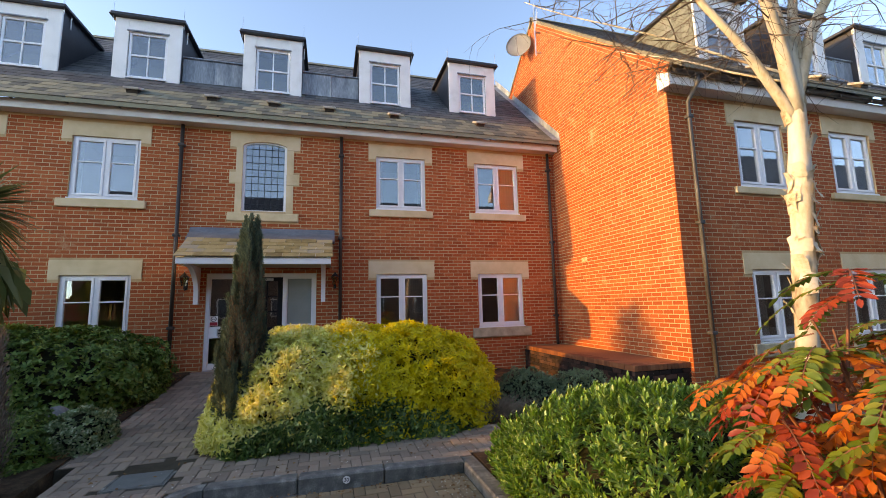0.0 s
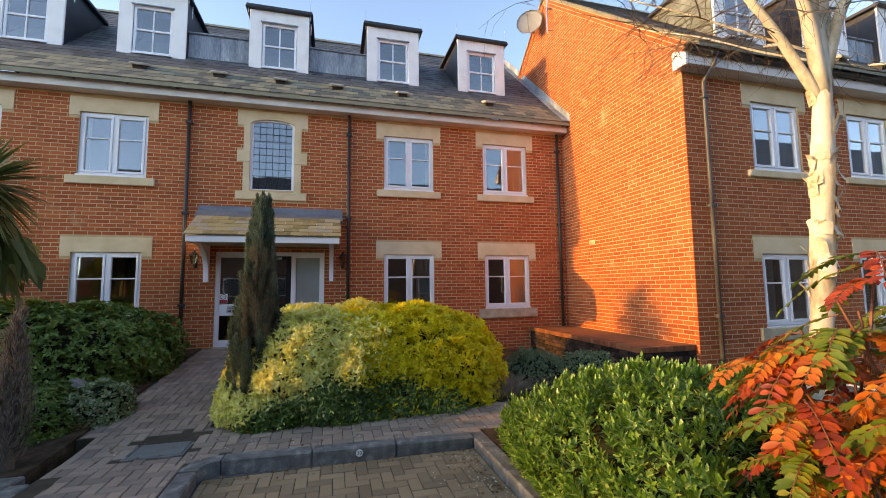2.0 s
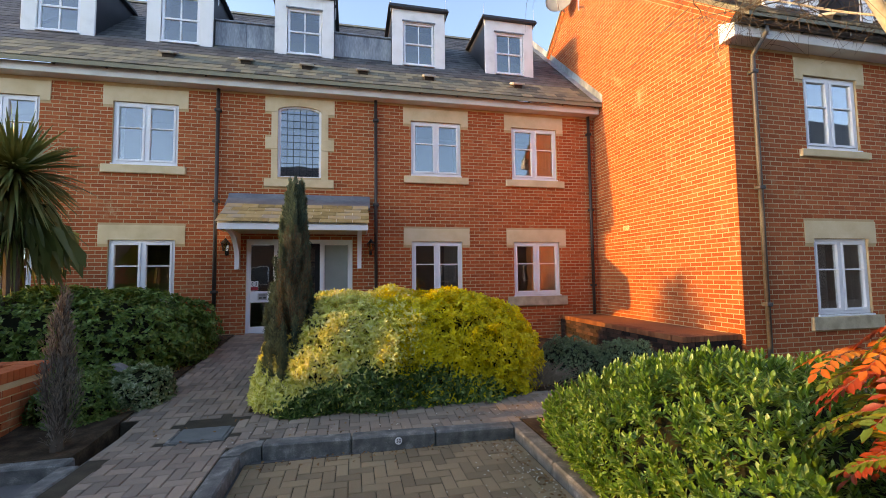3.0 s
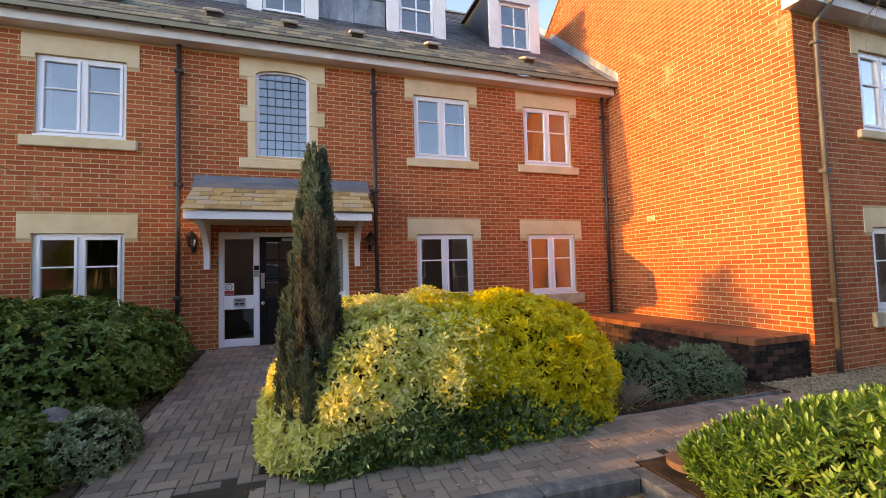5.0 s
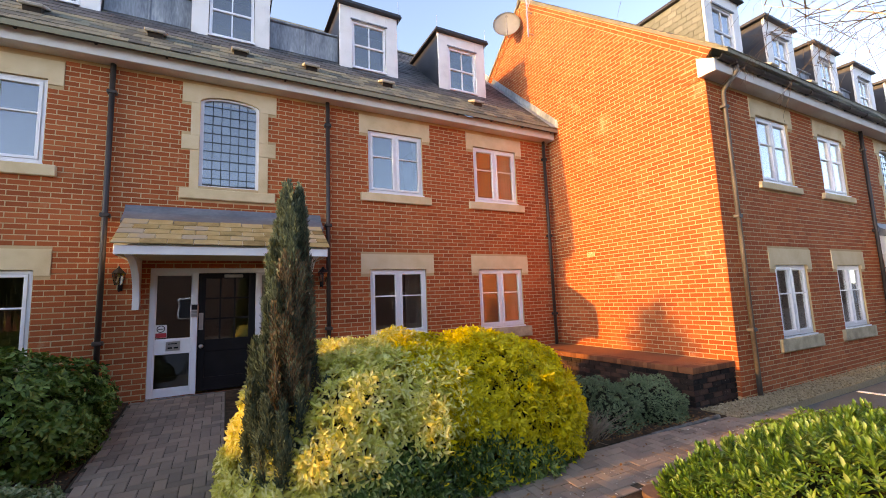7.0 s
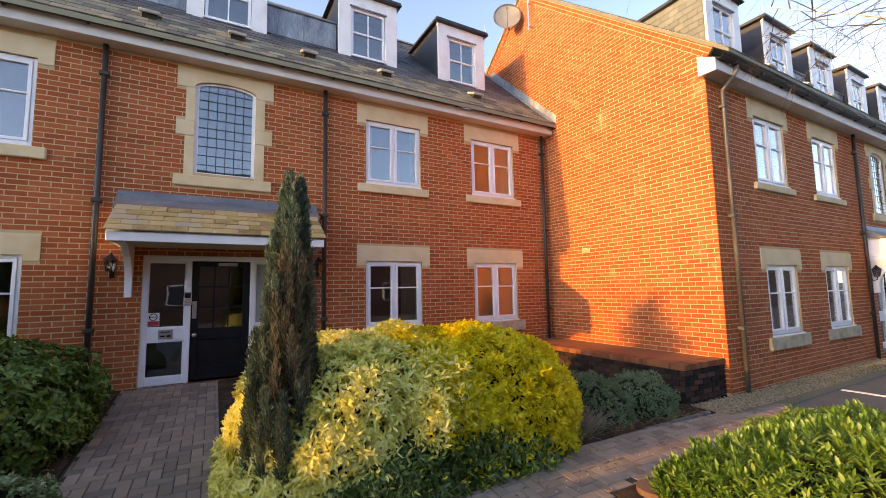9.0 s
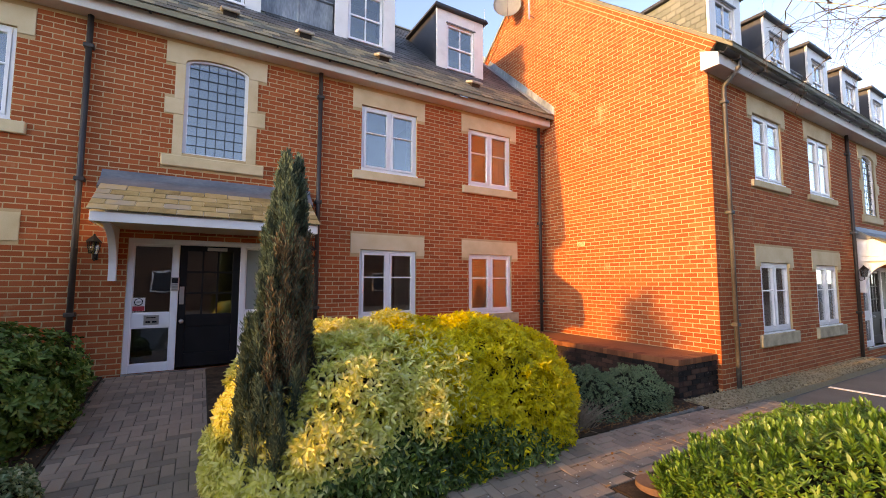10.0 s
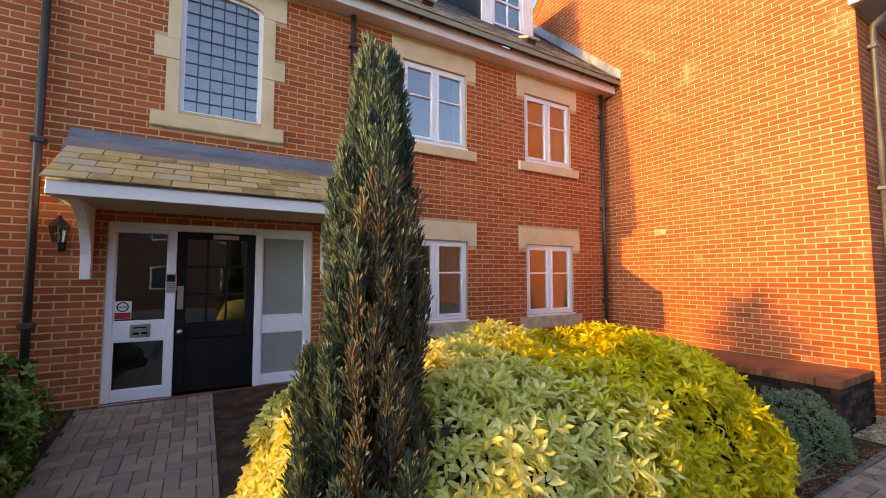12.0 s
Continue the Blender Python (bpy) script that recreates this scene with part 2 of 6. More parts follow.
L_HEBE = leaf_mat("hebe_leaf", [(0.03, 0.09, 0.014), (0.09, 0.20, 0.03), (0.19, 0.34, 0.06), (0.46, 0.58, 0.24)], 0.35, 0.3)
L_CYP = leaf_mat("cypress_spray", [(0.03, 0.056, 0.042), (0.065, 0.105, 0.075), (0.125, 0.18, 0.115), (0.20, 0.26, 0.15)], 0.2, 0.6)
L_CYPDEAD = leaf_mat("browned_spray", [(0.07, 0.05, 0.03), (0.16, 0.12, 0.07), (0.24, 0.18, 0.11)], 0.1, 0.8)
L_DRY = leaf_mat("dry_spray", [(0.10, 0.08, 0.065), (0.19, 0.155, 0.125), (0.28, 0.23, 0.19)], 0.2, 0.9)
L_YEW = leaf_mat("juniper_needle", [(0.07, 0.13, 0.07), (0.15, 0.24, 0.13), (0.26, 0.36, 0.20)], 0.2, 0.6)
L_SILVER = leaf_mat("silver_leaf", [(0.05, 0.10, 0.035), (0.13, 0.20, 0.08), (0.24, 0.31, 0.16), (0.46, 0.50, 0.36)], 0.2, 0.6)
L_ORANGE = leaf_mat("orange_leaflet", [(0.34, 0.055, 0.014), (0.58, 0.14, 0.022), (0.66, 0.28, 0.05)], 0.35)
L_RED = leaf_mat("red_leaflet", [(0.16, 0.03, 0.018), (0.38, 0.055, 0.025), (0.58, 0.10, 0.03)], 0.35)
L_OLIVE = leaf_mat("olive_leaflet", [(0.06, 0.12, 0.02), (0.15, 0.22, 0.03), (0.32, 0.28, 0.04)], 0.4)
L_PALM = leaf_mat("sword_leaf", [(0.05, 0.075, 0.02), (0.11, 0.14, 0.04), (0.20, 0.21, 0.08)], 0.2, 0.4)


# ---- building blocks ----
def thing(name, label="", category="", group="", kind="", m=None):
    ob = new(name)
    if m is not None:
        ob.matrix_basis = m
    return tagged(ob, label, category, group, kind)


def part(name, bm, material, parent=None, label="", smooth=False):
    me = bpy.data.meshes.new(name)
    bm.to_mesh(me)
    bm.free()
    if smooth:
        me.shade_smooth()
    me.materials.append(material)
    ob = new(name, me)
    ob.parent = parent
    return tagged(ob, label)


def raw(name, verts, faces, material, parent=None, smooth=False):
    me = bpy.data.meshes.new(name)
    me.from_pydata(verts, [], faces)
    if smooth:
        me.shade_smooth()
    me.materials.append(material)
    ob = new(name, me)
    ob.parent = parent
    return ob


def box(bm, x0, x1, y0, y1, z0, z1, bev=0.0):
    r = bmesh.ops.create_cube(bm, size=1, matrix=Matrix.LocRotScale(((x0 + x1) / 2, (y0 + y1) / 2, (z0 + z1) / 2), None, (abs(x1 - x0), abs(y1 - y0), abs(z1 - z0))))
    if bev:
        es = {e for v in r["verts"] for e in v.link_edges}
        bmesh.ops.bevel(bm, geom=list(es), offset=bev, segments=1, affect='EDGES')
    return bm


def boxes(*rows, bev=0.0):
    bm = bmesh.new()
    for r in rows:
        b2 = bmesh.new()
        box(b2, *r, bev=bev)
        me = bpy.data.meshes.new("tmp")
        b2.to_mesh(me); b2.free()
        bm.from_mesh(me)
        bpy.data.meshes.remove(me)
    return bm


def prism(bm, poly, axis, a, b):
    """Extrude a polygon of (p, q) between a and b along axis 'x' (p=y, q=z), 'y' (p=x, q=z) or 'z' (p=x, q=y)."""
    put = {"x": lambda p, q, s: (s, p, q), "y": lambda p, q, s: (p, s, q), "z": lambda p, q, s: (p, q, s)}[axis]
    lo = [bm.verts.new(put(p, q, a)) for p, q in poly]
    hi = [bm.verts.new(put(p, q, b)) for p, q in poly]
    n = len(poly)
    bm.faces.new(lo[::-1]); bm.faces.new(hi)
    for k in range(n):
        bm.faces.new((lo[k], lo[(k + 1) % n], hi[(k + 1) % n], hi[k]))
    bmesh.ops.recalc_face_normals(bm, faces=bm.faces)
    return bm


def tube(bm, pts, rads, n=8):
    """A tapered tube through points."""
    pts = [Vector(p) for p in pts]
    rings = []
    for k, p in enumerate(pts):
        d = (pts[min(k + 1, len(pts) - 1)] - pts[max(k - 1, 0)]).normalized()
        s = d.cross(Vector((0.31, 0.95, 0.05)) if abs(d.z) > 0.3 else Vector((0, 0, 1))).normalized()
        t = d.cross(s)
        rings.append([bm.verts.new(p + rads[k] * (math.cos(a) * s + math.sin(a) * t)) for a in [2 * math.pi * i / n for i in range(n)]])
    for r0, r1 in zip(rings, rings[1:]):
        for i in range(n):
            bm.faces.new((r0[i], r0[(i + 1) % n], r1[(i + 1) % n], r1[i]))
    bm.faces.new(rings[0][::-1]); bm.faces.new(rings[-1])
    return bm


RNG = np.random.default_rng(7)


def leaves(name, base, way, up, length, width, material, parent, fold=0.25, label=""):
    """Many small folded leaves as one mesh: rows of base points, directions and rough normals."""
    n = len(base)
    d = way / np.linalg.norm(way, axis=1, keepdims=True)
    s = np.cross(d, up)
    s /= np.linalg.norm(s, axis=1, keepdims=True) + 1e-9
    nn = np.cross(s, d)
    L = (length * RNG.uniform(0.7, 1.25, n))[:, None]
    W = (width * RNG.uniform(0.75, 1.2, n))[:, None]
    f = fold * W
    v = np.stack([base, base + d * L * 0.35 + s * W * 0.5 + nn * f, base + d * L * 0.72 + s * W * 0.42 + nn * f, base + d * L,
                  base + d * L * 0.72 - s * W * 0.42 + nn * f, base + d * L * 0.35 - s * W * 0.5 + nn * f], 1).reshape(-1, 3)
    k = np.arange(n)[:, None] * 6
    q = np.concatenate([k + np.array([[0, 1, 2, 3]]), k + np.array([[0, 3, 4, 5]])], 1).reshape(-1)
    me = bpy.data.meshes.new(name)
    me.vertices.add(len(v)); me.vertices.foreach_set("co", v.astype(np.float32).ravel())
    me.loops.add(len(q)); me.loops.foreach_set("vertex_index", q.astype(np.int32))
    me.polygons.add(2 * n); me.polygons.foreach_set("loop_start", np.arange(0, 8 * n, 4, dtype=np.int32))
    me.update(calc_edges=True)
    me.validate()
    me.materials.append(material)
    ob = new(name, me)
    ob.parent = parent
    ob["kind"] = "stuff"
    return tagged(ob, label)


def lump(p, freq, seed):
    return np.array([noise.noise(Vector((x * freq + seed, y * freq, z * freq))) for x, y, z in p])


def dome_points(n, c, r, power=2.6, bumps=0.10, freq=2.2, seed=0.0, low=-0.15, depth=0.10, taper=None):
    """Points and outward normals over a lumpy, squarish dome."""
    d = RNG.normal(size=(n * 2, 3))
    d /= np.linalg.norm(d, axis=1, keepdims=True)
    d = d[d[:, 2] > low][:n]
    k = (np.abs(d) ** power).sum(1) ** (-1 / power)
    p = d * k[:, None]
    g = 1 + bumps * lump(p * np.array(r), freq, seed) + 0.5 * bumps * lump(p * np.array(r), freq * 3, seed + 9)
    g = g - depth * RNG.random(len(p)) ** 2
    nrm = np.sign(p) * np.abs(p) ** (power - 1) / np.array(r)
    nrm /= np.linalg.norm(nrm, axis=1, keepdims=True)
    out = p * g[:, None] * np.array(r) + np.array(c)
    if taper:
        out[:, 2] = c[2] + (out[:, 2] - c[2]) * np.array([taper(x, y) for x, y, _ in out])
    return out, nrm


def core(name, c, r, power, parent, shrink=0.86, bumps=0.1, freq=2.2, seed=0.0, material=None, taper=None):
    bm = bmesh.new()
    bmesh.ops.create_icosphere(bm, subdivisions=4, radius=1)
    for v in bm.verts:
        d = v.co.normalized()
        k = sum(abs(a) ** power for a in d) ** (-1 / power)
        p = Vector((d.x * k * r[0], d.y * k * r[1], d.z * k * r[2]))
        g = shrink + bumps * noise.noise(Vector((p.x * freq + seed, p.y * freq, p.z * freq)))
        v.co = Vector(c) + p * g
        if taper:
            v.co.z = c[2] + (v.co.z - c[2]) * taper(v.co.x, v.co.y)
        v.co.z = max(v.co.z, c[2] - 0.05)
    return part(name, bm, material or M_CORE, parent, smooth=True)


def ground_z(x, y):
    """Level by the kerb, rising to the threshold; the wing side stays low."""
    s = min(1.0, max(0.0, (y - 4.6) / 4.5))
    w = 1 - min(1.0, max(0.0, (x - 1.2) / 2.6))
    return 0.36 * s * w - 0.05 * min(1.0, max(0.0, (x - 2.5) / 3))


# ---- structure ----
MAIN = Matrix.Translation((0, 9.2, 0))
WING = Matrix.Translation((0, 5.44, -0.23))
GABLE = Matrix(((0, 1, 0, 5.12), (-1, 0, 0, 0), (0, 0, 1, 0), (0, 0, 0, 1)))
X_LEFT, X_IN, X_FAR = -9.0, 5.12, 20.0
SLOPE = 0.93
WSLOPE = 0.885
WEAVE = (5.03, 5.36)
RIDGE_W = 9.83


def opening(x, z0, z1, w=1.14):
    return (x, x + w, z0, z1)


MAIN_WIN = [(-7.54, 3.70), (-5.20, 3.70), (0.585, 3.70), (2.955, 3.70), (-7.54, 1.0), (-5.20, 1.0), (0.585, 1.0), (2.955, 1.0)]
WING_WIN = [(6.55, 3.70), (8.91, 3.70), (6.55, 1.0), (8.91, 1.0), (14.9, 3.70), (14.9, 1.0), (17.2, 3.70), (17.2, 1.0)]
DX = 14.30
DOOR = (-2.77, -0.68, 0.36, 2.25)
STAIR = (-2.2, -1.33, 3.55, 5.06)


def wall_block(name, m, u0, u1, z0, z1, holes, label):
    """A wall 0.3 m thick with real openings, its face at the joint depth."""
    us = sorted({u0, u1, *[h[0] for h in holes], *[h[1] for h in holes]})
    zs = sorted({z0, z1, *[h[2] for h in holes], *[h[3] for h in holes]})
    bm = bmesh.new()
    for a, b in zip(us, us[1:]):
        for c, d in zip(zs, zs[1:]):
            cu, cz = (a + b) / 2, (c + d) / 2
            if not any(h[0] < cu < h[1] and h[2] < cz < h[3] for h in holes):
                box(bm, a, b, 0.0036, 0.30, c, d)
    ob = part(name, bm, M_MORTAR)
    ob.matrix_basis = m
    return tagged(ob, label, "wall", kind="structure")


def shift(h, dx):
    return (h[0] + dx, h[1] + dx, h[2], h[3])


main_holes = [opening(x, z, z + 1.22) for x, z in MAIN_WIN] + [DOOR, STAIR]
wing_holes = [opening(x, z, z + 1.22) for x, z in WING_WIN] + [shift(DOOR, DX), shift(STAIR, DX)]
wall_main = wall_block("wall_main", MAIN, X_LEFT, X_IN, -0.2, 5.40, main_holes, "red brick facade with tan mortar and sandstone dressings")
wall_wing = wall_block("wall_wing", WING, X_IN + 0.009, X_FAR, -0.2, 5.40, wing_holes, "red brick front of the projecting wing")

bm = bmesh.new()
gz = lambda y: WEAVE[1] - 0.03 + WSLOPE * (min(y, 2 * RIDGE_W - y) - WEAVE[0])
prism(bm, [(5.45, -0.2), (14.2, -0.2), (14.2, gz(14.2)), (RIDGE_W, gz(RIDGE_W)), (5.45, gz(5.45))], "x", X_IN + 0.006, X_IN + 0.3)
wall_gable = tagged(part("wall_gable", bm, M_MORTAR), "sunlit red brick gable wall of the wing", "wall", kind="structure")

# rooms behind the windows
bm = boxes((X_LEFT, X_IN, 11.6, 11.7, 0, 5.6), (X_LEFT, X_IN, 9.5, 11.6, 2.72, 2.95), (X_LEFT, X_IN, 9.5, 11.6, 0.1, 0.34), (X_LEFT, X_IN, 9.5, 11.6, 5.35, 5.42),
           (-3.4, -3.3, 9.5, 11.6, 0.34, 5.35), (-0.3, -0.2, 9.5, 11.6, 0.34, 5.35), (2.3, 2.4, 9.5, 11.6, 0.34, 5.35), (-5.9, -5.8, 9.5, 11.6, 0.34, 5.35), (X_LEFT, X_LEFT + 0.1, 9.5, 11.6, 0, 5.35))
tagged(part("wall_rooms", bm, M_WALLIN), "plain plastered rooms behind the facade windows", "wall", kind="structure")
bm = boxes((X_IN + 0.3, X_FAR, 7.9, 8.0, -0.2, 5.2), (X_IN + 0.3, X_FAR, 5.74, 7.9, 2.5, 2.7), (X_IN + 0.3, X_FAR, 5.74, 7.9, -0.1, 0.1), (X_IN + 0.3, X_FAR, 5.74, 7.9, 5.1, 5.17),
           (8.2, 8.3, 5.74, 7.9, 0.1, 5.1), (10.9, 11.0, 5.74, 7.9, 0.1, 5.1), (13.9, 14.0, 5.74, 7.9, 0.1, 5.1), (X_FAR - 0.1, X_FAR, 5.74, 7.9, 0, 5.1))
tagged(part("wall_rooms", bm, M_WALLIN), "plain plastered rooms behind the wing windows", "wall", kind="structure")
# back and far end walls close the block
bm = boxes((X_LEFT, X_LEFT + 0.3, 9.5, 15.5, -0.2, 5.5), (X_LEFT, X_IN, 15.5, 15.8, -0.2, 5.5), (X_IN, X_FAR, 14.2, 14.5, -0.2, 5.3), (X_FAR - 0.3, X_FAR, 5.74, 14.2, -0.2, 5.3))
tagged(part("wall_back", bm, M_BRICK), "plain brick rear and end walls", "wall", kind="structure")


# unseen wall added on the sunset side to keep low sun off the paving
tagged(part("wall_court", boxes((-9.5, -9.2, -8.0, 9.2, -0.2, 2.05)), M_BRICK), "unseen plain brick wall added to hold back the low sun", "wall", kind="structure")

# ---- ground, beds, paving bases ----
bm = boxes((-900, 900, -900, 900, -0.6, -0.125))
tagged(part("ground", bm, M_ASPHALT), "dark asphalt ground of the courtyard", "ground", kind="structure")


def sheet(name, x0, x1, y0, y1, dz, material, label, category, step=0.22, rough=0.0, flat=None):
    """A level-following slab with a closed skirt."""
    nx, ny = max(2, int((x1 - x0) / step)), max(2, int((y1 - y0) / step))
    vs, fs = [], []
    for j in range(ny + 1):
        for i in range(nx + 1):
            x, y = x0 + (x1 - x0) * i / nx, y0 + (y1 - y0) * j / ny
            z = (ground_z(x, y) if flat is None else flat) + dz
            if rough and 0 < i < nx and 0 < j < ny:
                z += rough * noise.noise(Vector((x * 3, y * 3, 1.7))) + rough * 0.6 * noise.noise(Vector((x * 11, y * 11, 4)))
            vs.append((x, y, z))
    w = nx + 1
    fs += [(j * w + i, j * w + i + 1, (j + 1) * w + i + 1, (j + 1) * w + i) for j in range(ny) for i in range(nx)]
    rim = [i for i in range(w)] + [j * w + nx for j in range(1, ny + 1)] + [ny * w + i for i in range(nx - 1, -1, -1)] + [j * w for j in range(ny - 1, 0, -1)]
    k = len(vs)
    vs += [(vs[r][0], vs[r][1], -0.2) for r in rim]
    fs += [(rim[(q + 1) % len(rim)], rim[q], k + q, k + (q + 1) % len(rim)) for q in range(len(rim))]
    return tagged(raw(name, vs, fs, material, smooth=False), label, category, kind="structure")


PATHS = [(-2.78, -1.72, -4.0, 4.30), (-2.78, 5.30, 4.30, 5.08), (-2.95, -1.75, 5.08, 9.14)]
BAY = (-1.56, 0.86, -4.0, 4.10)
walkway = thing("pavement", "dark red block-paved footpath laid in herringbone", "pavement", kind="structure")
for k, (a, b, c, d) in enumerate(PATHS):
    s = sheet("bedding", a, b, c, d, -0.010, M_SAND, "", "")
    s.parent = walkway
    s["kind"] = "structure"
bay = thing("parking_bay", "brown block-paved parking bay with worn joints", "paving", kind="structure")
s = sheet("bedding", BAY[0], BAY[1], BAY[2], BAY[3], -0.108, M_SAND, "", "", flat=0.0)
s.parent = bay
sheet("bed_middle", -1.75, 4.05, 5.10, 9.2, 0.0, M_SOIL, "bare dark planting bed with leaf litter", "planting bed", rough=0.05)
sheet("bed_left", -9.0, -2.96, 4.34, 9.2, 0.0, M_SOIL, "dark soil planting bed by the facade", "planting bed", rough=0.05)
sheet("bed_right", 1.02, 5.2, -4.0, 4.28, 0.0, M_SOIL, "dark soil planting bed beside the parking bay", "planting bed", rough=0.04)
sheet("gravel_strip", 4.06, 11.2, 4.93, 5.42, 0.02, M_GRAVEL, "pale gravel strip along the wall foot", "gravel", rough=0.03)
bm = boxes((7.32, 7.42, 2.2, 4.88, -0.13, -0.119))
tagged(part("road_marking", bm, M_PAINT), "white painted bay line on the asphalt", "road marking", kind="structure")

# kerbs
kerb = thing("kerb", "grey worn concrete kerb stones round the parking bay", "kerb", kind="structure")


def kerb_run(p, q, unit=0.9, wide=0.15, top=0.0, material=M_KERB):
    p, q = Vector(p), Vector(q)
    n = max(1, round((q - p).length / unit))
    ang = math.atan2(q.y - p.y, q.x - p.x)
    ln = (q - p).length / n
    for k in range(n):
        bm = boxes((0.003, ln - 0.003, 0, wide, -0.22, 0.0), bev=0.014)
        o = part("kerb_stone", bm, material, kerb)
        c = p + (q - p) * (k / n)
        o.matrix_basis = Matrix.Translation((c.x, c.y, top + RNG.uniform(-0.004, 0.004))) @ Matrix.Rotation(ang, 4, 'Z')


kerb_run((-1.45, 4.195), (0.86, 4.085), top=0.008)
kerb_run((-1.585, -4.0), (-1.585, 4.03))
kerb_run((1.01, -4.0), (1.01, 4.23))
kerb_run((-2.78, -4.0), (-2.78, 4.16))
kerb_run((-6.6, 4.20), (-2.92, 4.20))
kerb_run((1.02, 4.29), (5.25, 4.29), wide=0.05, top=-0.01)
kerb_run((-1.75, 5.08), (3.9, 5.08), wide=0.05, top=0.015)
# rounded corner stone
bm = bmesh.new()
arc = [(-1.45 + 0.135 * math.cos(a), 4.045 + 0.15 * math.sin(a)) for a in [math.pi / 2 + k * math.pi / 12 for k in range(7)]]
arc2 = [(-1.45 + 0.285 * math.cos(a), 4.045 + 0.30 * math.sin(a)) for a in [math.pi - k * math.pi / 12 for k in range(7)]]
prism(bm, arc + arc2, "z", -0.22, 0.0)
part("kerb_stone", bm, M_KERB, kerb)
# bay number on the kerb face
plate = bmesh.new()
bmesh.ops.create_cone(plate, cap_ends=True, segments=20, radius1=0.034, radius2=0.032, depth=0.006, matrix=Matrix.Translation((-0.255, 4.136, -0.045)) @ Matrix.Rotation(radians(90), 4, 'X'))
sign = thing("bay_number", "small round white bay number plate on the kerb", "number plate")
part("disc", plate, M_PAINT, sign)
txt = bpy.data.curves.new("number", 'FONT')
txt.body, txt.size, txt.align_x, txt.align_y, txt.extrude = "30", 0.045, 'CENTER', 'CENTER', 0.001
txt.materials.append(M_BLACK)
to = new("number", txt)
to.matrix_basis = pose(-0.255, 4.131, -0.045, 90, 0, -2.7)
to.parent = sign

bm = boxes((-2.28, -1.84, 4.46, 5.00, -0.06, 0.006), bev=0.006)
cover = thing("inspection_cover", "slate-grey inspection cover set in the block paving", "manhole cover")
part("lid", bm, M_COVER, cover)
part("rim", boxes((-2.31, -2.285, 4.43, 5.03, -0.06, 0.004), (-1.835, -1.81, 4.43, 5.03, -0.06, 0.004), (-2.285, -1.835, 4.43, 4.455, -0.06, 0.004), (-2.285, -1.835, 5.005, 5.03, -0.06, 0.004)), M_KERB, cover)


stop = thing("stop_tap_cover", "rusty brown round cover in the soil at the kerb corner", "manhole cover")
bm = bmesh.new()
bmesh.ops.create_cone(bm, cap_ends=True, segments=28, radius1=0.15, radius2=0.143, depth=0.10, matrix=Matrix.Translation((1.33, 4.12, -0.012)))
part("lid", bm, M_RUST, stop)


# ---- windows, doors ----
def bars(x0, x1, z0, z1, t, d0, d1):
    """A rectangular frame of bar width t."""
    return boxes((x0, x0 + t, d0, d1, z0, z1), (x1 - t, x1, d0, d1, z0, z1), (x0 + t, x1 - t, d0, d1, z1 - t, z1), (x0 + t, x1 - t, d0, d1, z0, z0 + t), bev=0.004)


def pane(x0, x1, z0, z1, d, parent, material=None):
    o = part("pane", boxes((x0, x1, d, d + 0.006, z0, z1)), material or M_GLASS, parent)
    o.visible_shadow = False
    return o


NWIN = [0]


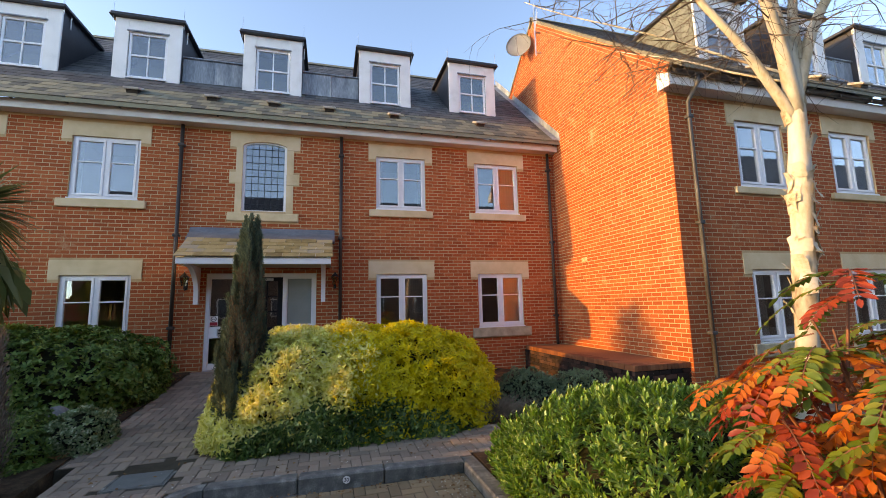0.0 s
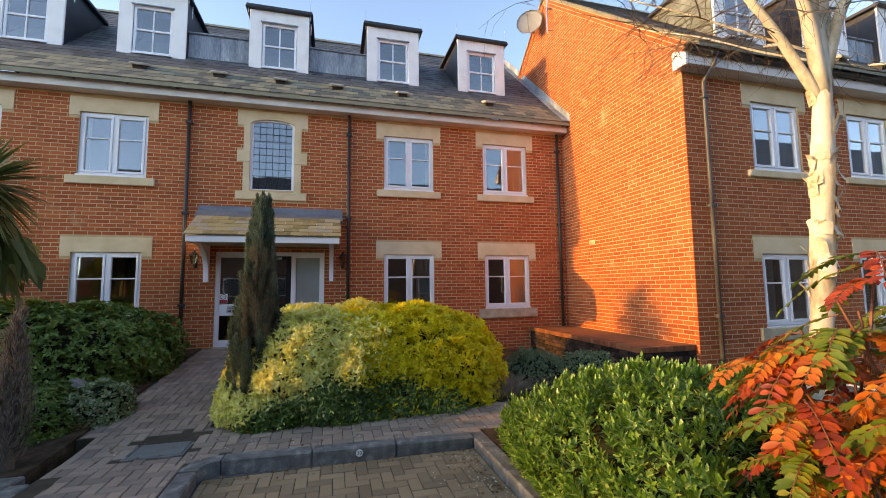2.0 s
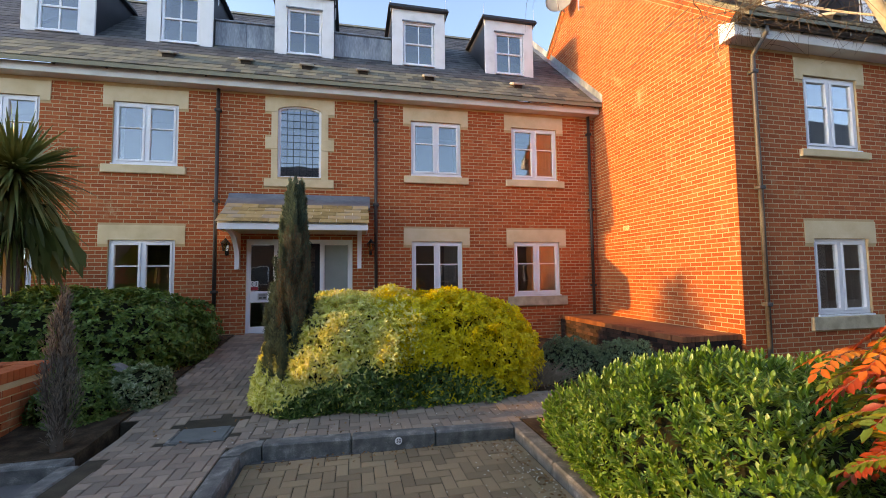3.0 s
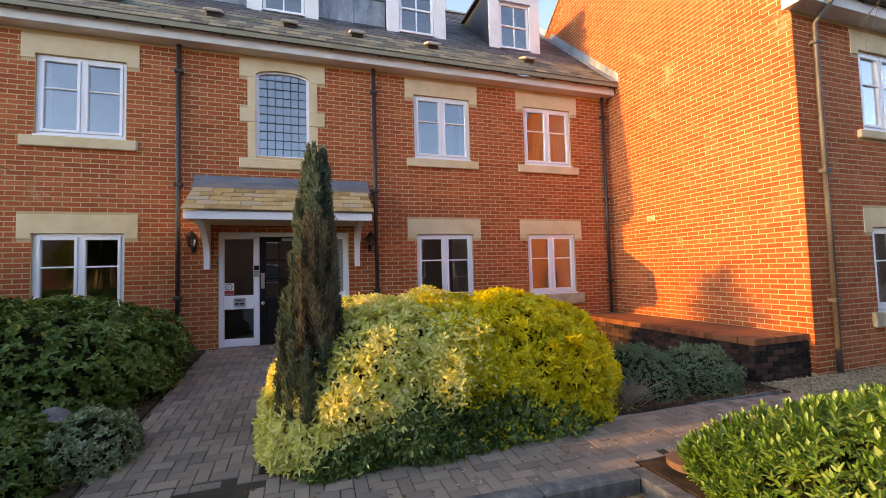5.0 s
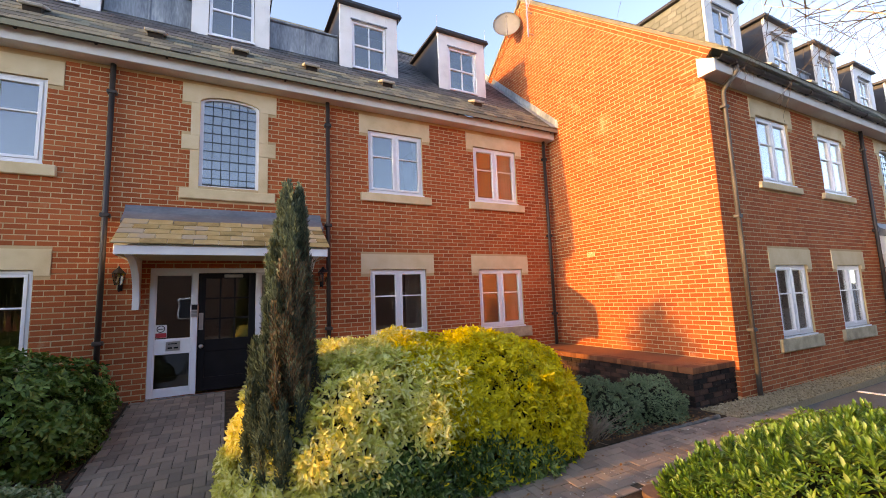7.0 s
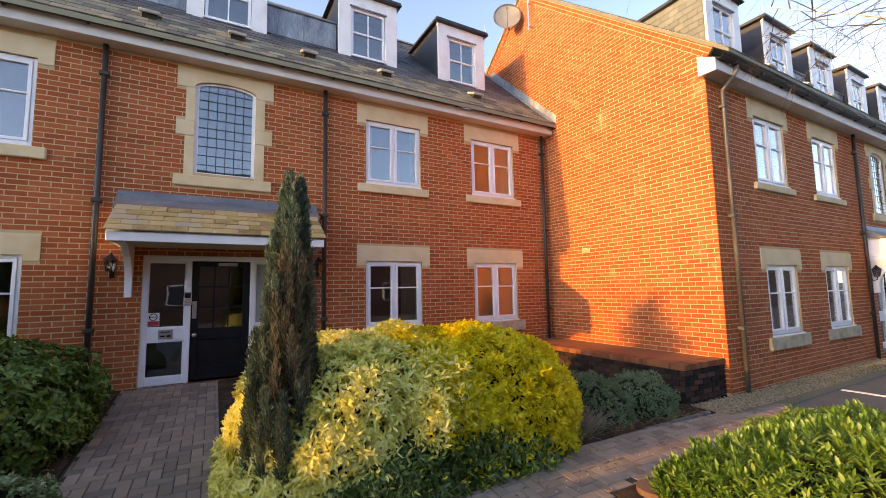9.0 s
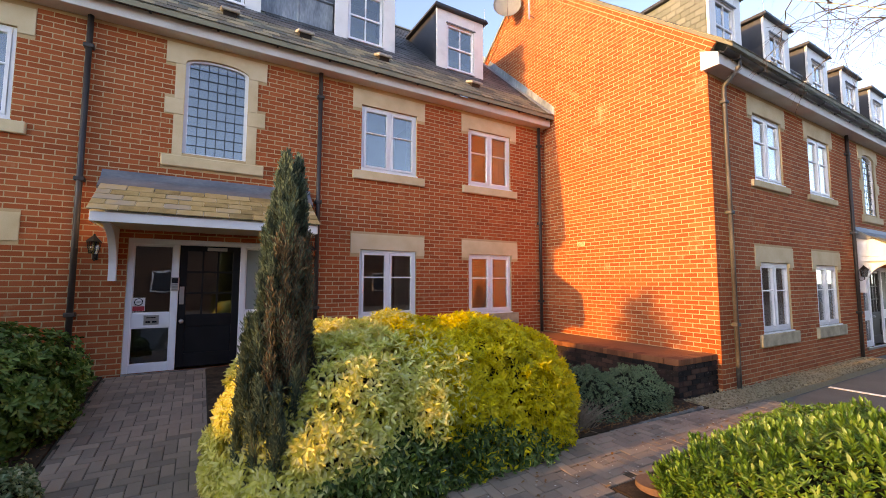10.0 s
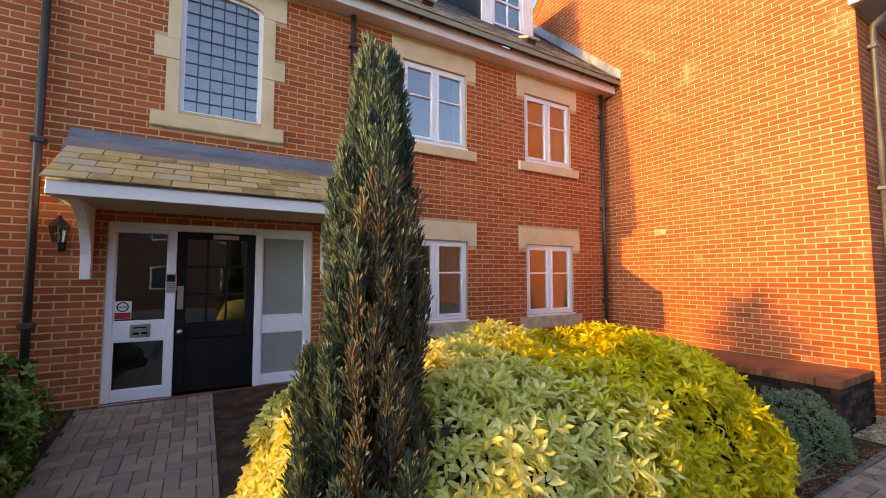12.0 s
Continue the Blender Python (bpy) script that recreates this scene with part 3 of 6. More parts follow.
def casement(m, x, z, sill_h, label, curtain=None):
    """White two-leaf casement with a stone lintel with dropped ends and a stone sill."""
    NWIN[0] += 1
    w = thing("window_%d" % NWIN[0], label, "window", "casement windows", "structure", m)
    x1, z1 = x + 1.14, z + 1.22
    part("window_frame", bars(x, x1, z, z1, 0.05, 0.035, 0.11), M_UPVC, w)
    part("mullion", boxes((x + 0.545, x + 0.595, 0.035, 0.11, z + 0.05, z1 - 0.05), bev=0.004), M_UPVC, w)
    for a, b in ((x + 0.052, x + 0.543), (x + 0.597, x1 - 0.052)):
        s = part("casement", bars(a, b, z + 0.052, z1 - 0.052, 0.042, 0.022, 0.09), M_UPVC, w)
        zm = z + 0.72
        part("glazing_bar", boxes((a + 0.042, b - 0.042, 0.03, 0.075, zm - 0.012, zm + 0.012), bev=0.003), M_UPVC, s)
        pane(a + 0.04, b - 0.04, z + 0.09, zm - 0.012, 0.055, s)
        pane(a + 0.04, b - 0.04, zm + 0.012, z1 - 0.09, 0.055, s)
    part("window_board", boxes((x - 0.01, x1 + 0.01, -0.03, 0.05, z - 0.028, z), bev=0.004), M_UPVC, w)
    bm = bmesh.new()
    lx0, lx1, lt = x - 0.172, x1 + 0.172, z1 + 0.285
    prism(bm, [(lx0, z1 - 0.075), (x - 0.003, z1 - 0.075), (x - 0.003, z1 + 0.003), (x1 + 0.003, z1 + 0.003), (x1 + 0.003, z1 - 0.075), (lx1, z1 - 0.075), (lx1, lt), (lx0, lt)], "y", -0.012, 0.2)
    part("lintel", bm, M_STONE, w, "pale sandstone lintel with dropped ends")
    part("window_sill", boxes((lx0 + 0.01, lx1 - 0.01, -0.055, 0.2, z - sill_h, z - 0.028), bev=0.012), M_STONE if z > 2 else M_SILL, w, "sandstone sill")
    for cx0, cx1 in curtain or ():
        bm = bmesh.new()
        pts = []
        n = 26
        for k in range(n + 1):
            u = cx0 + (cx1 - cx0) * k / n
            pts.append((x + u * 1.14, 0.16 + 0.025 * math.sin(k * 1.9) + 0.008 * math.sin(k * 4.1)))
        vs = [[bm.verts.new((p, q, zz)) for p, q in pts] for zz in (z - 0.05, z1)]
        for k in range(n):
            bm.faces.new((vs[0][k], vs[0][k + 1], vs[1][k + 1], vs[1][k]))
        bmesh.ops.solidify(bm, geom=bm.faces, thickness=0.004)
        c = part("curtain", bm, M_CURTAIN, None, smooth=True)
        c.matrix_basis = m
        tagged(c, "pale cloth curtain hanging inside a window", "curtain", "curtains")
    return w


CURT = {(0.585, 1.0): [(0.66, 1.0)], (2.955, 1.0): [(0.6, 1.0)], (0.585, 3.70): [(0.0, 0.14), (0.86, 1.0)], (2.955, 3.70): [(0.5, 1.0)], (-5.20, 3.70): [(0.0, 0.12)]}
for x, z in MAIN_WIN:
    casement(MAIN, x, z, 0.19 if z > 2 else 0.245, "white casement window with sandstone lintel and sill in the brick facade", CURT.get((x, z)))
for x, z in WING_WIN:
    casement(WING, x, z, 0.15 if z > 2 else 0.24, "white casement window with sandstone lintel in the wing front", [(0.0, 1.0)] if z > 2 else [(0.0, 0.36), (0.60, 1.0)])


def stair_window(m):
    NWIN[0] += 1
    w = thing("window_%d" % NWIN[0], "arched leaded stair window in a sandstone surround", "window", kind="structure", m=m)
    x0, x1, z0, zs, zc = STAIR[0], STAIR[1], STAIR[2], 4.95, 5.06
    mid, half = (x0 + x1) / 2, (x1 - x0) / 2
    arch = lambda e: [(mid + (half - e) * math.cos(a), zs + (zc - zs - e * 0.6) * math.sin(a)) for a in [math.pi * k / 14 for k in range(15)]]
    bm = bmesh.new()
    prism(bm, [(x1 + 0.27, 4.915), (x1 + 0.27, 5.225), (x0 - 0.25, 5.225), (x0 - 0.25, 4.915), (x0, 4.915)] + [(max(x0, min(x1, p)), q + 0.004) for p, q in arch(0)][::-1] + [(x1, 4.915)], "y", -0.012, 0.16)
    part("lintel", bm, M_STONE, w, "arched sandstone lintel")
    for a, b, ra, rb in ((x0 - 0.125, x0, x0 - 0.245, x0), (x1, x1 + 0.14, x1, x1 + 0.262)):
        part("jamb", boxes((a, b, -0.008, 0.16, 3.503, 4.128)), M_STONE, w)
        part("quoin", boxes((ra, rb, -0.016, 0.16, 4.132, 4.368), bev=0.006), M_STONE, w)
        part("jamb", boxes((a, b, -0.008, 0.16, 4.372, 4.912)), M_STONE, w)
    part("window_sill", boxes((x0 - 0.255, x1 + 0.262, -0.05, 0.2, 3.33, 3.50), bev=0.014), M_STONE, w, "sandstone sill")
    bm = bmesh.new()
    out, inn = [(x1, z0 - 0.04)] + arch(0) + [(x0, z0 - 0.04)], [(x1 - 0.05, z0 + 0.02)] + arch(0.05) + [(x0 + 0.05, z0 + 0.02)]
    ring = []
    for d in (0.03, 0.10):
        ring.append([[bm.verts.new((p, d, q)) for p, q in poly] for poly in (out, inn)])
    n = len(out)
    for k in range(n):
        j = (k + 1) % n
        for quad in ((ring[0][0][k], ring[0][0][j], ring[0][1][j], ring[0][1][k]), (ring[0][1][k], ring[0][1][j], ring[1][1][j], ring[1][1][k]), (ring[0][0][k], ring[1][0][k], ring[1][0][j], ring[0][0][j]), (ring[1][0][k], ring[1][1][k], ring[1][1][j], ring[1][0][j])):
            bm.faces.new(quad)
    bmesh.ops.recalc_face_normals(bm, faces=bm.faces)
    part("window_frame", bm, M_UPVC, w)
    bm = bmesh.new()
    prism(bm, [(x1 - 0.045, z0)] + arch(0.045) + [(x0 + 0.045, z0)], "y", 0.06, 0.066)
    o = part("pane", bm, M_GLASS, w)
    o.visible_shadow = False
    for k in range(1, 6):
        x = x0 + 0.05 + (x1 - x0 - 0.1) * k / 6
        part("lead_came", boxes((x - 0.006, x + 0.006, 0.053, 0.058, z0, zs + 0.06)), M_CHEEK, w)
    for k in range(1, 10):
        z = z0 + (zc - z0) * k / 10
        part("lead_came", boxes((x0 + 0.05, x1 - 0.05, 0.052, 0.059, z - 0.006, z + 0.006)), M_CHEEK, w)
    return w


stair = stair_window(MAIN)
NWIN[0] += 1
stair2 = copy_thing(stair, WING @ Matrix.Translation((DX, 0, 0)))
stair2.name = "window_%d" % NWIN[0]


def entrance(m):
    """White screen with two glazed side lights, a black nine-light door, entry panel, notices."""
    e = thing("door_1", "black glazed entrance door in a white glazed screen", "door", kind="structure", m=m)
    a, b, z0, z1 = DOOR
    part("head", boxes((a, b, 0.03, 0.12, 2.175, z1), bev=0.005), M_UPVC, e)
    for x0, x1 in ((a, a + 0.07), (-2.235, -2.155), (-1.345, -1.265), (b - 0.085, b)):
        part("post", boxes((x0, x1, 0.03, 0.12, z0, 2.175), bev=0.005), M_UPVC, e)
    for x0, x1 in ((a + 0.07, -2.235), (-1.265, b - 0.085)):
        s = part("side_light", boxes((x0, x1, 0.045, 0.10, z0, 0.475), (x0, x1, 0.045, 0.10, 0.985, 1.185), (x0, x1, 0.045, 0.10, 2.15, 2.175), bev=0.004), M_UPVC, e)
        glazing = M_DGLASS if x0 < -2 else M_FROST
        pane(x0, x1, 0.475, 0.985, 0.07, s, glazing)
        pane(x0, x1, 1.185, 2.15, 0.07, s, glazing)
        part("bead", bars(x0, x1, 1.185, 2.15, 0.014, 0.05, 0.068), M_UPVC, s)
        part("bead", bars(x0, x1, 0.475, 0.985, 0.014, 0.05, 0.068), M_UPVC, s)
    x0, x1, d0, d1 = -2.153, -1.347, 0.065, 0.11
    leaf = part("door_leaf", boxes((x0, x0 + 0.10, d0, d1, 0.385, 2.17), (x1 - 0.10, x1, d0, d1, 0.385, 2.17), (x0 + 0.10, x1 - 0.10, d0, d1, 2.09, 2.17), (x0 + 0.10, x1 - 0.10, d0, d1, 0.97, 1.15),
                                   (x0 + 0.10, x1 - 0.10, d0, d1, 0.385, 0.58), (x0 + 0.10, x1 - 0.10, d0 + 0.012, d1, 0.58, 0.97), bev=0.004), M_BLACK, e, "black painted door leaf")
    gx0, gx1, gz0, gz1 = x0 + 0.10, x1 - 0.10, 1.15, 2.09
    for k in range(3):
        for j in range(3):
            pane(gx0 + (gx1 - gx0) * k / 3, gx0 + (gx1 - gx0) * (k + 1) / 3, gz0 + (gz1 - gz0) * j / 3, gz0 + (gz1 - gz0) * (j + 1) / 3, 0.085, leaf, M_DGLASS)
    for k in (1, 2):
        x = gx0 + (gx1 - gx0) * k / 3
        part("glazing_bar", boxes((x - 0.012, x + 0.012, 0.07, 0.105, gz0, gz1)), M_BLACK, leaf)
        z = gz0 + (gz1 - gz0) * k / 3
        part("glazing_bar", boxes((gx0, gx1, 0.072, 0.103, z - 0.012, z + 0.012)), M_BLACK, leaf)
    part("push_plate", boxes((x0 + 0.015, x0 + 0.075, d0 - 0.006, d0, 1.30, 1.56), bev=0.002), M_STEEL, leaf)
    bm = bmesh.new()
    bmesh.ops.create_uvsphere(bm, u_segments=14, v_segments=9, radius=0.032, matrix=Matrix.Translation((x0 + 0.055, d0 - 0.05, 1.055)))
    bmesh.ops.create_cone(bm, cap_ends=True, segments=12, radius1=0.014, radius2=0.014, depth=0.05, matrix=Matrix.Translation((x0 + 0.055, d0 - 0.02, 1.055)) @ Matrix.Rotation(radians(90), 4, 'X'))
    part("door_knob", bm, M_STEEL, leaf, "polished door knob", smooth=True)
    part("door_closer", boxes((x0 + 0.35, x0 + 0.62, d0 - 0.03, d0, 2.10, 2.15), bev=0.004), M_STEEL, leaf)
    part("threshold", boxes((a, b, -0.02, 0.12, z0 - 0.06, z0), bev=0.004), M_STEEL, e, "metal threshold strip")
    return e


entrance(MAIN)
d2 = entrance(WING @ Matrix.Translation((DX, 0, 0)))
d2.name = "door_2"

panel = thing("entry_phone", "grey door entry phone on the white door post", "intercom", m=MAIN)
part("housing", boxes((-2.25, -2.145, -0.005, 0.03, 1.50, 1.70), bev=0.008), M_STEEL, panel)
part("speaker", boxes((-2.235, -2.16, -0.009, -0.005, 1.61, 1.685)), M_BLACK, panel)
for k in range(4):
    part("button", boxes((-2.235, -2.16, -0.010, -0.005, 1.515 + k * 0.022, 1.529 + k * 0.022)), M_GREY, panel)
note = thing("no_smoking_notice", "white and red no smoking notice stuck on the glass", "sign", m=MAIN)
part("sheet", boxes((-2.695, -2.545, 0.062, 0.066, 1.215, 1.405)), M_PAINT, note)
part("red_band", boxes((-2.69, -2.55, 0.058, 0.062, 1.22, 1.285)), M_RED, note)
bm = bmesh.new()
pts = [(-2.62 + 0.047 * math.cos(a), 0.058, 1.345 + 0.047 * math.sin(a)) for a in [2 * math.pi * k / 20 for k in range(21)]]
tube(bm, pts, [0.006] * 21, 5)
part("ring", bm, M_BLACK, note)
part("slash", boxes((-2.655, -2.585, 0.056, 0.060, 1.340, 1.350)), M_BLACK, note)
bl = thing("name_plate", "small grey engraved plate on the screen rail", "sign", m=MAIN)
part("plate", boxes((-2.55, -2.37, 0.037, 0.045, 1.02, 1.155), bev=0.002), M_STEEL, bl)
part("text_bar", boxes((-2.52, -2.41, 0.034, 0.037, 1.115, 1.128)), M_BLACK, bl)
part("text_bar", boxes((-2.525, -2.47, 0.034, 0.037, 1.05, 1.073)), M_BLACK, bl)
part("text_bar", boxes((-2.45, -2.395, 0.034, 0.037, 1.05, 1.073)), M_BLACK, bl)


# ---- porch canopy ----
def canopy(m, group):
    c = thing("porch_canopy", "lean-to porch canopy with mossy stone slates and lead flashing", "canopy", group, m=m)
    x0, x1 = -3.05, -0.39
    part("fascia", boxes((x0, x1, -0.92, -0.895, 2.35, 2.465), bev=0.004), M_UPVC, c, "white fascia board")
    part("soffit", boxes((x0 + 0.02, x1 - 0.02, -0.895, -0.002, 2.36, 2.385)), M_STONE, c)
    part("bargeboard", boxes((x0, x0 + 0.022, -0.894, -0.02, 2.352, 2.46)), M_UPVC, c)
    part("bargeboard", boxes((x1 - 0.022, x1, -0.894, -0.02, 2.352, 2.46)), M_UPVC, c)
    sl = (3.03 - 2.475) / 0.90
    deck = bmesh.new()
    prism(deck, [(-0.93, 2.466), (-0.003, 2.466), (-0.003, 2.466 + 0.93 * sl)], "x", x0, x1)
    part("deck", deck, M_UPVC, c)
    ang = math.atan(sl)
    rows, w = 5, 0.30
    for r in range(rows):
        u0 = r * 0.165
        n = int((x1 - x0 + 0.08) / w)
        off = (r % 2) * w / 2
        xs = [x0 - 0.03] + [x0 - 0.03 + off + k * w for k in range(0 if off else 1, n + 1)]
        xs = [x for x in xs if x < x1 + 0.0] + [x1 + 0.03]
        for a, b in zip(xs, xs[1:]):
            if b - a < 0.05:
                continue
            o = part("slate", boxes((a + 0.003, b - 0.003, 0, 0.21, 0, 0.016), bev=0.004), M_CSLATE, c)
            o.matrix_basis = Matrix.Translation((0, -0.965 + u0 * math.cos(ang), 2.478 + u0 * math.sin(ang) + RNG.uniform(0, 0.004))) @ Matrix.Rotation(ang - 0.05 + RNG.uniform(-0.012, 0.012), 4, 'X')
    bm = bmesh.new()
    prism(bm, [(-0.29, 2.466 + 0.64 * sl + 0.035), (-0.22, 2.466 + 0.71 * sl + 0.05), (-0.06, 2.466 + 0.87 * sl + 0.075), (-0.012, 3.18), (-0.002, 3.18), (-0.002, 2.9), (-0.2, 2.85), (-0.28, 2.466 + 0.64 * sl)], "x", x0 - 0.06, x1 + 0.07)
    part("lead_flashing", bm, M_DLEAD, c, "grey lead flashing")
    for bx in (x0 + 0.09, x1 - 0.19):
        bm = bmesh.new()
        outer = [(-0.10 - 0.68 * (1 - math.cos(t)), 1.80 + 0.55 * math.sin(t)) for t in [math.pi / 2 * k / 10 for k in range(11)]]
        prism(bm, [(-0.002, 1.64), (-0.10, 1.64), *outer, (-0.78, 2.36), (-0.002, 2.36)], "x", bx, bx + 0.085)
        part("bracket", bm, M_UPVC, c, "white curved timber bracket")
    return c


canopy(MAIN, "porch canopies")
canopy(WING @ Matrix.Translation((DX, 0, 0)), "porch canopies")


def lantern(m):
    o = thing("wall_lantern", "black coach lantern on the brick wall, unlit", "wall lamp", "wall lanterns", m=m)
    bm = bmesh.new()
    box(bm, -0.03, 0.03, -0.015, 0.0, -0.14, 0.14, 0.006)
    part("backplate", bm, M_BLACK, o)
    part("arm", tube(bmesh.new(), [(0, -0.01, -0.08), (0, -0.07, -0.15), (0, -0.13, -0.12), (0, -0.13, -0.06)], [0.009] * 4, 6), M_BLACK, o)
    bm = bmesh.new()
    bmesh.ops.create_cone(bm, cap_ends=True, segments=6, radius1=0.045, radius2=0.075, depth=0.16, matrix=Matrix.Translation((0, -0.13, 0.02)))
    part("glass_body", bm, M_DGLASS, o)
    bm = bmesh.new()
    bmesh.ops.create_cone(bm, cap_ends=True, segments=6, radius1=0.095, radius2=0.02, depth=0.08, matrix=Matrix.Translation((0, -0.13, 0.14)))
    bmesh.ops.create_uvsphere(bm, u_segments=8, v_segments=6, radius=0.015, matrix=Matrix.Translation((0, -0.13, 0.19)))
    part("cap", bm, M_BLACK, o)
    for k in range(6):
        a = math.pi / 3 * k
        part("rib", tube(bmesh.new(), [(0.046 * math.cos(a), -0.13 + 0.046 * math.sin(a), -0.06), (0.077 * math.cos(a), -0.13 + 0.077 * math.sin(a), 0.10)], [0.005, 0.005], 4), M_BLACK, o)
    return o


lantern(MAIN @ Matrix.Translation((-3.12, 0, 2.06)))
lantern(MAIN @ Matrix.Translation((-0.30, 0, 2.06)))
lantern(WING @ Matrix.Translation((DX - 3.12, 0, 2.06)))


# ---- eaves, pipes ----
def eaves(m, u0, u1, label):
    tagged(o := part("fascia", boxes((u0, u1, -0.25, -0.225, 5.285, 5.46), bev=0.004), M_FASCIA), label, "fascia", kind="structure")
    o.matrix_basis = m
    o = tagged(part("soffit", boxes((u0, u1, -0.224, 0.02, 5.29, 5.31)), M_FASCIA), "painted boxed soffit under the eaves", "soffit", kind="structure")
    o.matrix_basis = m
    g = thing("gutter", "black half-round gutter along the eaves", "gutter", m=m)
    prof = [(-0.305 + 0.055 * math.cos(a), 5.50 + 0.055 * math.sin(a)) for a in [math.pi + math.pi * k / 8 for k in range(9)]]
    inner = [(-0.305 + 0.048 * math.cos(a), 5.50 + 0.048 * math.sin(a)) for a in [2 * math.pi - math.pi * k / 8 for k in range(9)]]
    part("channel", prism(bmesh.new(), prof + inner, "x", u0, u1), M_PIPE, g)
    u = u0 + 0.4
    while u < u1:
        part("clip", boxes((u - 0.015, u + 0.015, -0.365, -0.25, 5.435, 5.51)), M_PIPE, g)
        u += 0.85


eaves(MAIN, X_LEFT, X_IN - 0.01, "white painted fascia under the main roof")
eaves(WING, X_IN - 0.12, X_FAR, "white painted fascia under the wing roof")
bm = bmesh.new()
prism(bm, [(-0.252, 5.27), (0.02, 5.27), (0.02, 5.60), (-0.252, 5.47)], "x", X_IN - 0.16, X_IN - 0.122)
o = tagged(part("trim", bm, M_PAINT), "white boxed eaves end at the gable corner", "trim", kind="structure")
o.matrix_basis = WING


def downpipe(m, u, zb, label, material=None, swan=True):
    p = thing("downpipe", label, "downpipe", "downpipes", m=m)
    mt = material or M_PIPE
    pts = [(u, -0.30, 5.46), (u, -0.30, 5.36), (u, -0.06, 5.12), (u, -0.055, 5.0)] if swan else [(u, -0.055, 5.30)]
    part("pipe", tube(bmesh.new(), pts + [(u, -0.055, zb)], [0.036] * (len(pts) + 1), 10), mt, p, smooth=True)
    for z in (4.85, 3.0, 1.2):
        part("collar", boxes((u - 0.06, u + 0.06, -0.10, 0.0, z - 0.03, z + 0.03), bev=0.01), mt, p)
    return p


M_GPIPE = mat("weathered_pipe", [(0.03, 0.028, 0.027), (0.07, 0.063, 0.06), (0.14, 0.13, 0.12)], 0.5, 2, 40, 0.1)
downpipe(MAIN, -3.33, 0.15, "black downpipe on the brick facade", swan=False)
downpipe(MAIN, -0.19, 0.15, "black downpipe on the brick facade", swan=False)
downpipe(MAIN, 4.93, 0.15, "black downpipe in the corner of the facade", swan=False)
downpipe(WING, 5.50, 0.16, "weathered grey downpipe at the wing corner", M_GPIPE)
downpipe(WING, 11.0, 0.16, "black downpipe on the wing front", swan=False)

# ---- roofs ----
EAVE_Y, EAVE_Z = 8.83, 5.52
RIDGE_Y = 12.6
rz = lambda y: EAVE_Z + SLOPE * (y - EAVE_Y)
bm = bmesh.new()
prism(bm, [(EAVE_Y, EAVE_Z - 0.02), (RIDGE_Y, rz(RIDGE_Y) - 0.02), (2 * RIDGE_Y - EAVE_Y, EAVE_Z - 0.02), (2 * RIDGE_Y - EAVE_Y, EAVE_Z - 0.12), (RIDGE_Y, rz(RIDGE_Y) - 0.15), (EAVE_Y, EAVE_Z - 0.10)], "x", X_LEFT - 0.1, X_IN)
roof_main = tagged(part("roof_main", bm, M_SLATE), "pitched grey-brown slate roof over the facade", "roof", kind="structure")
wz = lambda y: WEAVE[1] + WSLOPE * (y - WEAVE[0])
bm = bmesh.new()
prism(bm, [(WEAVE[0], WEAVE[1] - 0.02), (RIDGE_W, wz(RIDGE_W) - 0.02), (2 * RIDGE_W - WEAVE[0], WEAVE[1] - 0.02), (2 * RIDGE_W - WEAVE[0], WEAVE[1] - 0.08), (RIDGE_W, wz(RIDGE_W) - 0.10), (WEAVE[0], WEAVE[1] - 0.08)], "x", X_IN - 0.05, X_FAR)
roof_wing = tagged(part("roof_wing", bm, M_SLATE), "pitched slate roof of the wing", "roof", kind="structure")
tagged(part("ridge", prism(bmesh.new(), [(RIDGE_Y - 0.14, rz(RIDGE_Y) - 0.09), (RIDGE_Y, rz(RIDGE_Y) + 0.05), (RIDGE_Y + 0.14, rz(RIDGE_Y) - 0.09)], "x", X_LEFT - 0.1, X_IN), M_SLATE, roof_main))
tagged(part("ridge", prism(bmesh.new(), [(RIDGE_W - 0.14, wz(RIDGE_W) - 0.09), (RIDGE_W, wz(RIDGE_W) + 0.05), (RIDGE_W + 0.14, wz(RIDGE_W) - 0.09)], "x", X_IN - 0.05, X_FAR), M_SLATE, roof_wing))
# lead valley where the roof meets the gable
bm = bmesh.new()
prism(bm, [(EAVE_Y - 0.02, EAVE_Z + 0.01), (RIDGE_Y, rz(RIDGE_Y) + 0.02), (RIDGE_Y, rz(RIDGE_Y) + 0.24), (EAVE_Y - 0.02, EAVE_Z + 0.20)], "x", X_IN - 0.012, X_IN - 0.002)
prism(bm, [(EAVE_Y - 0.02, EAVE_Z + 0.012), (RIDGE_Y, rz(RIDGE_Y) + 0.022), (RIDGE_Y, rz(RIDGE_Y) + 0.034), (EAVE_Y - 0.02, EAVE_Z + 0.024)], "x", X_IN - 0.20, X_IN - 0.012)
tagged(part("trim", bm, M_LEAD), "pale grey lead flashing up the roof junction", "flashing", kind="structure")


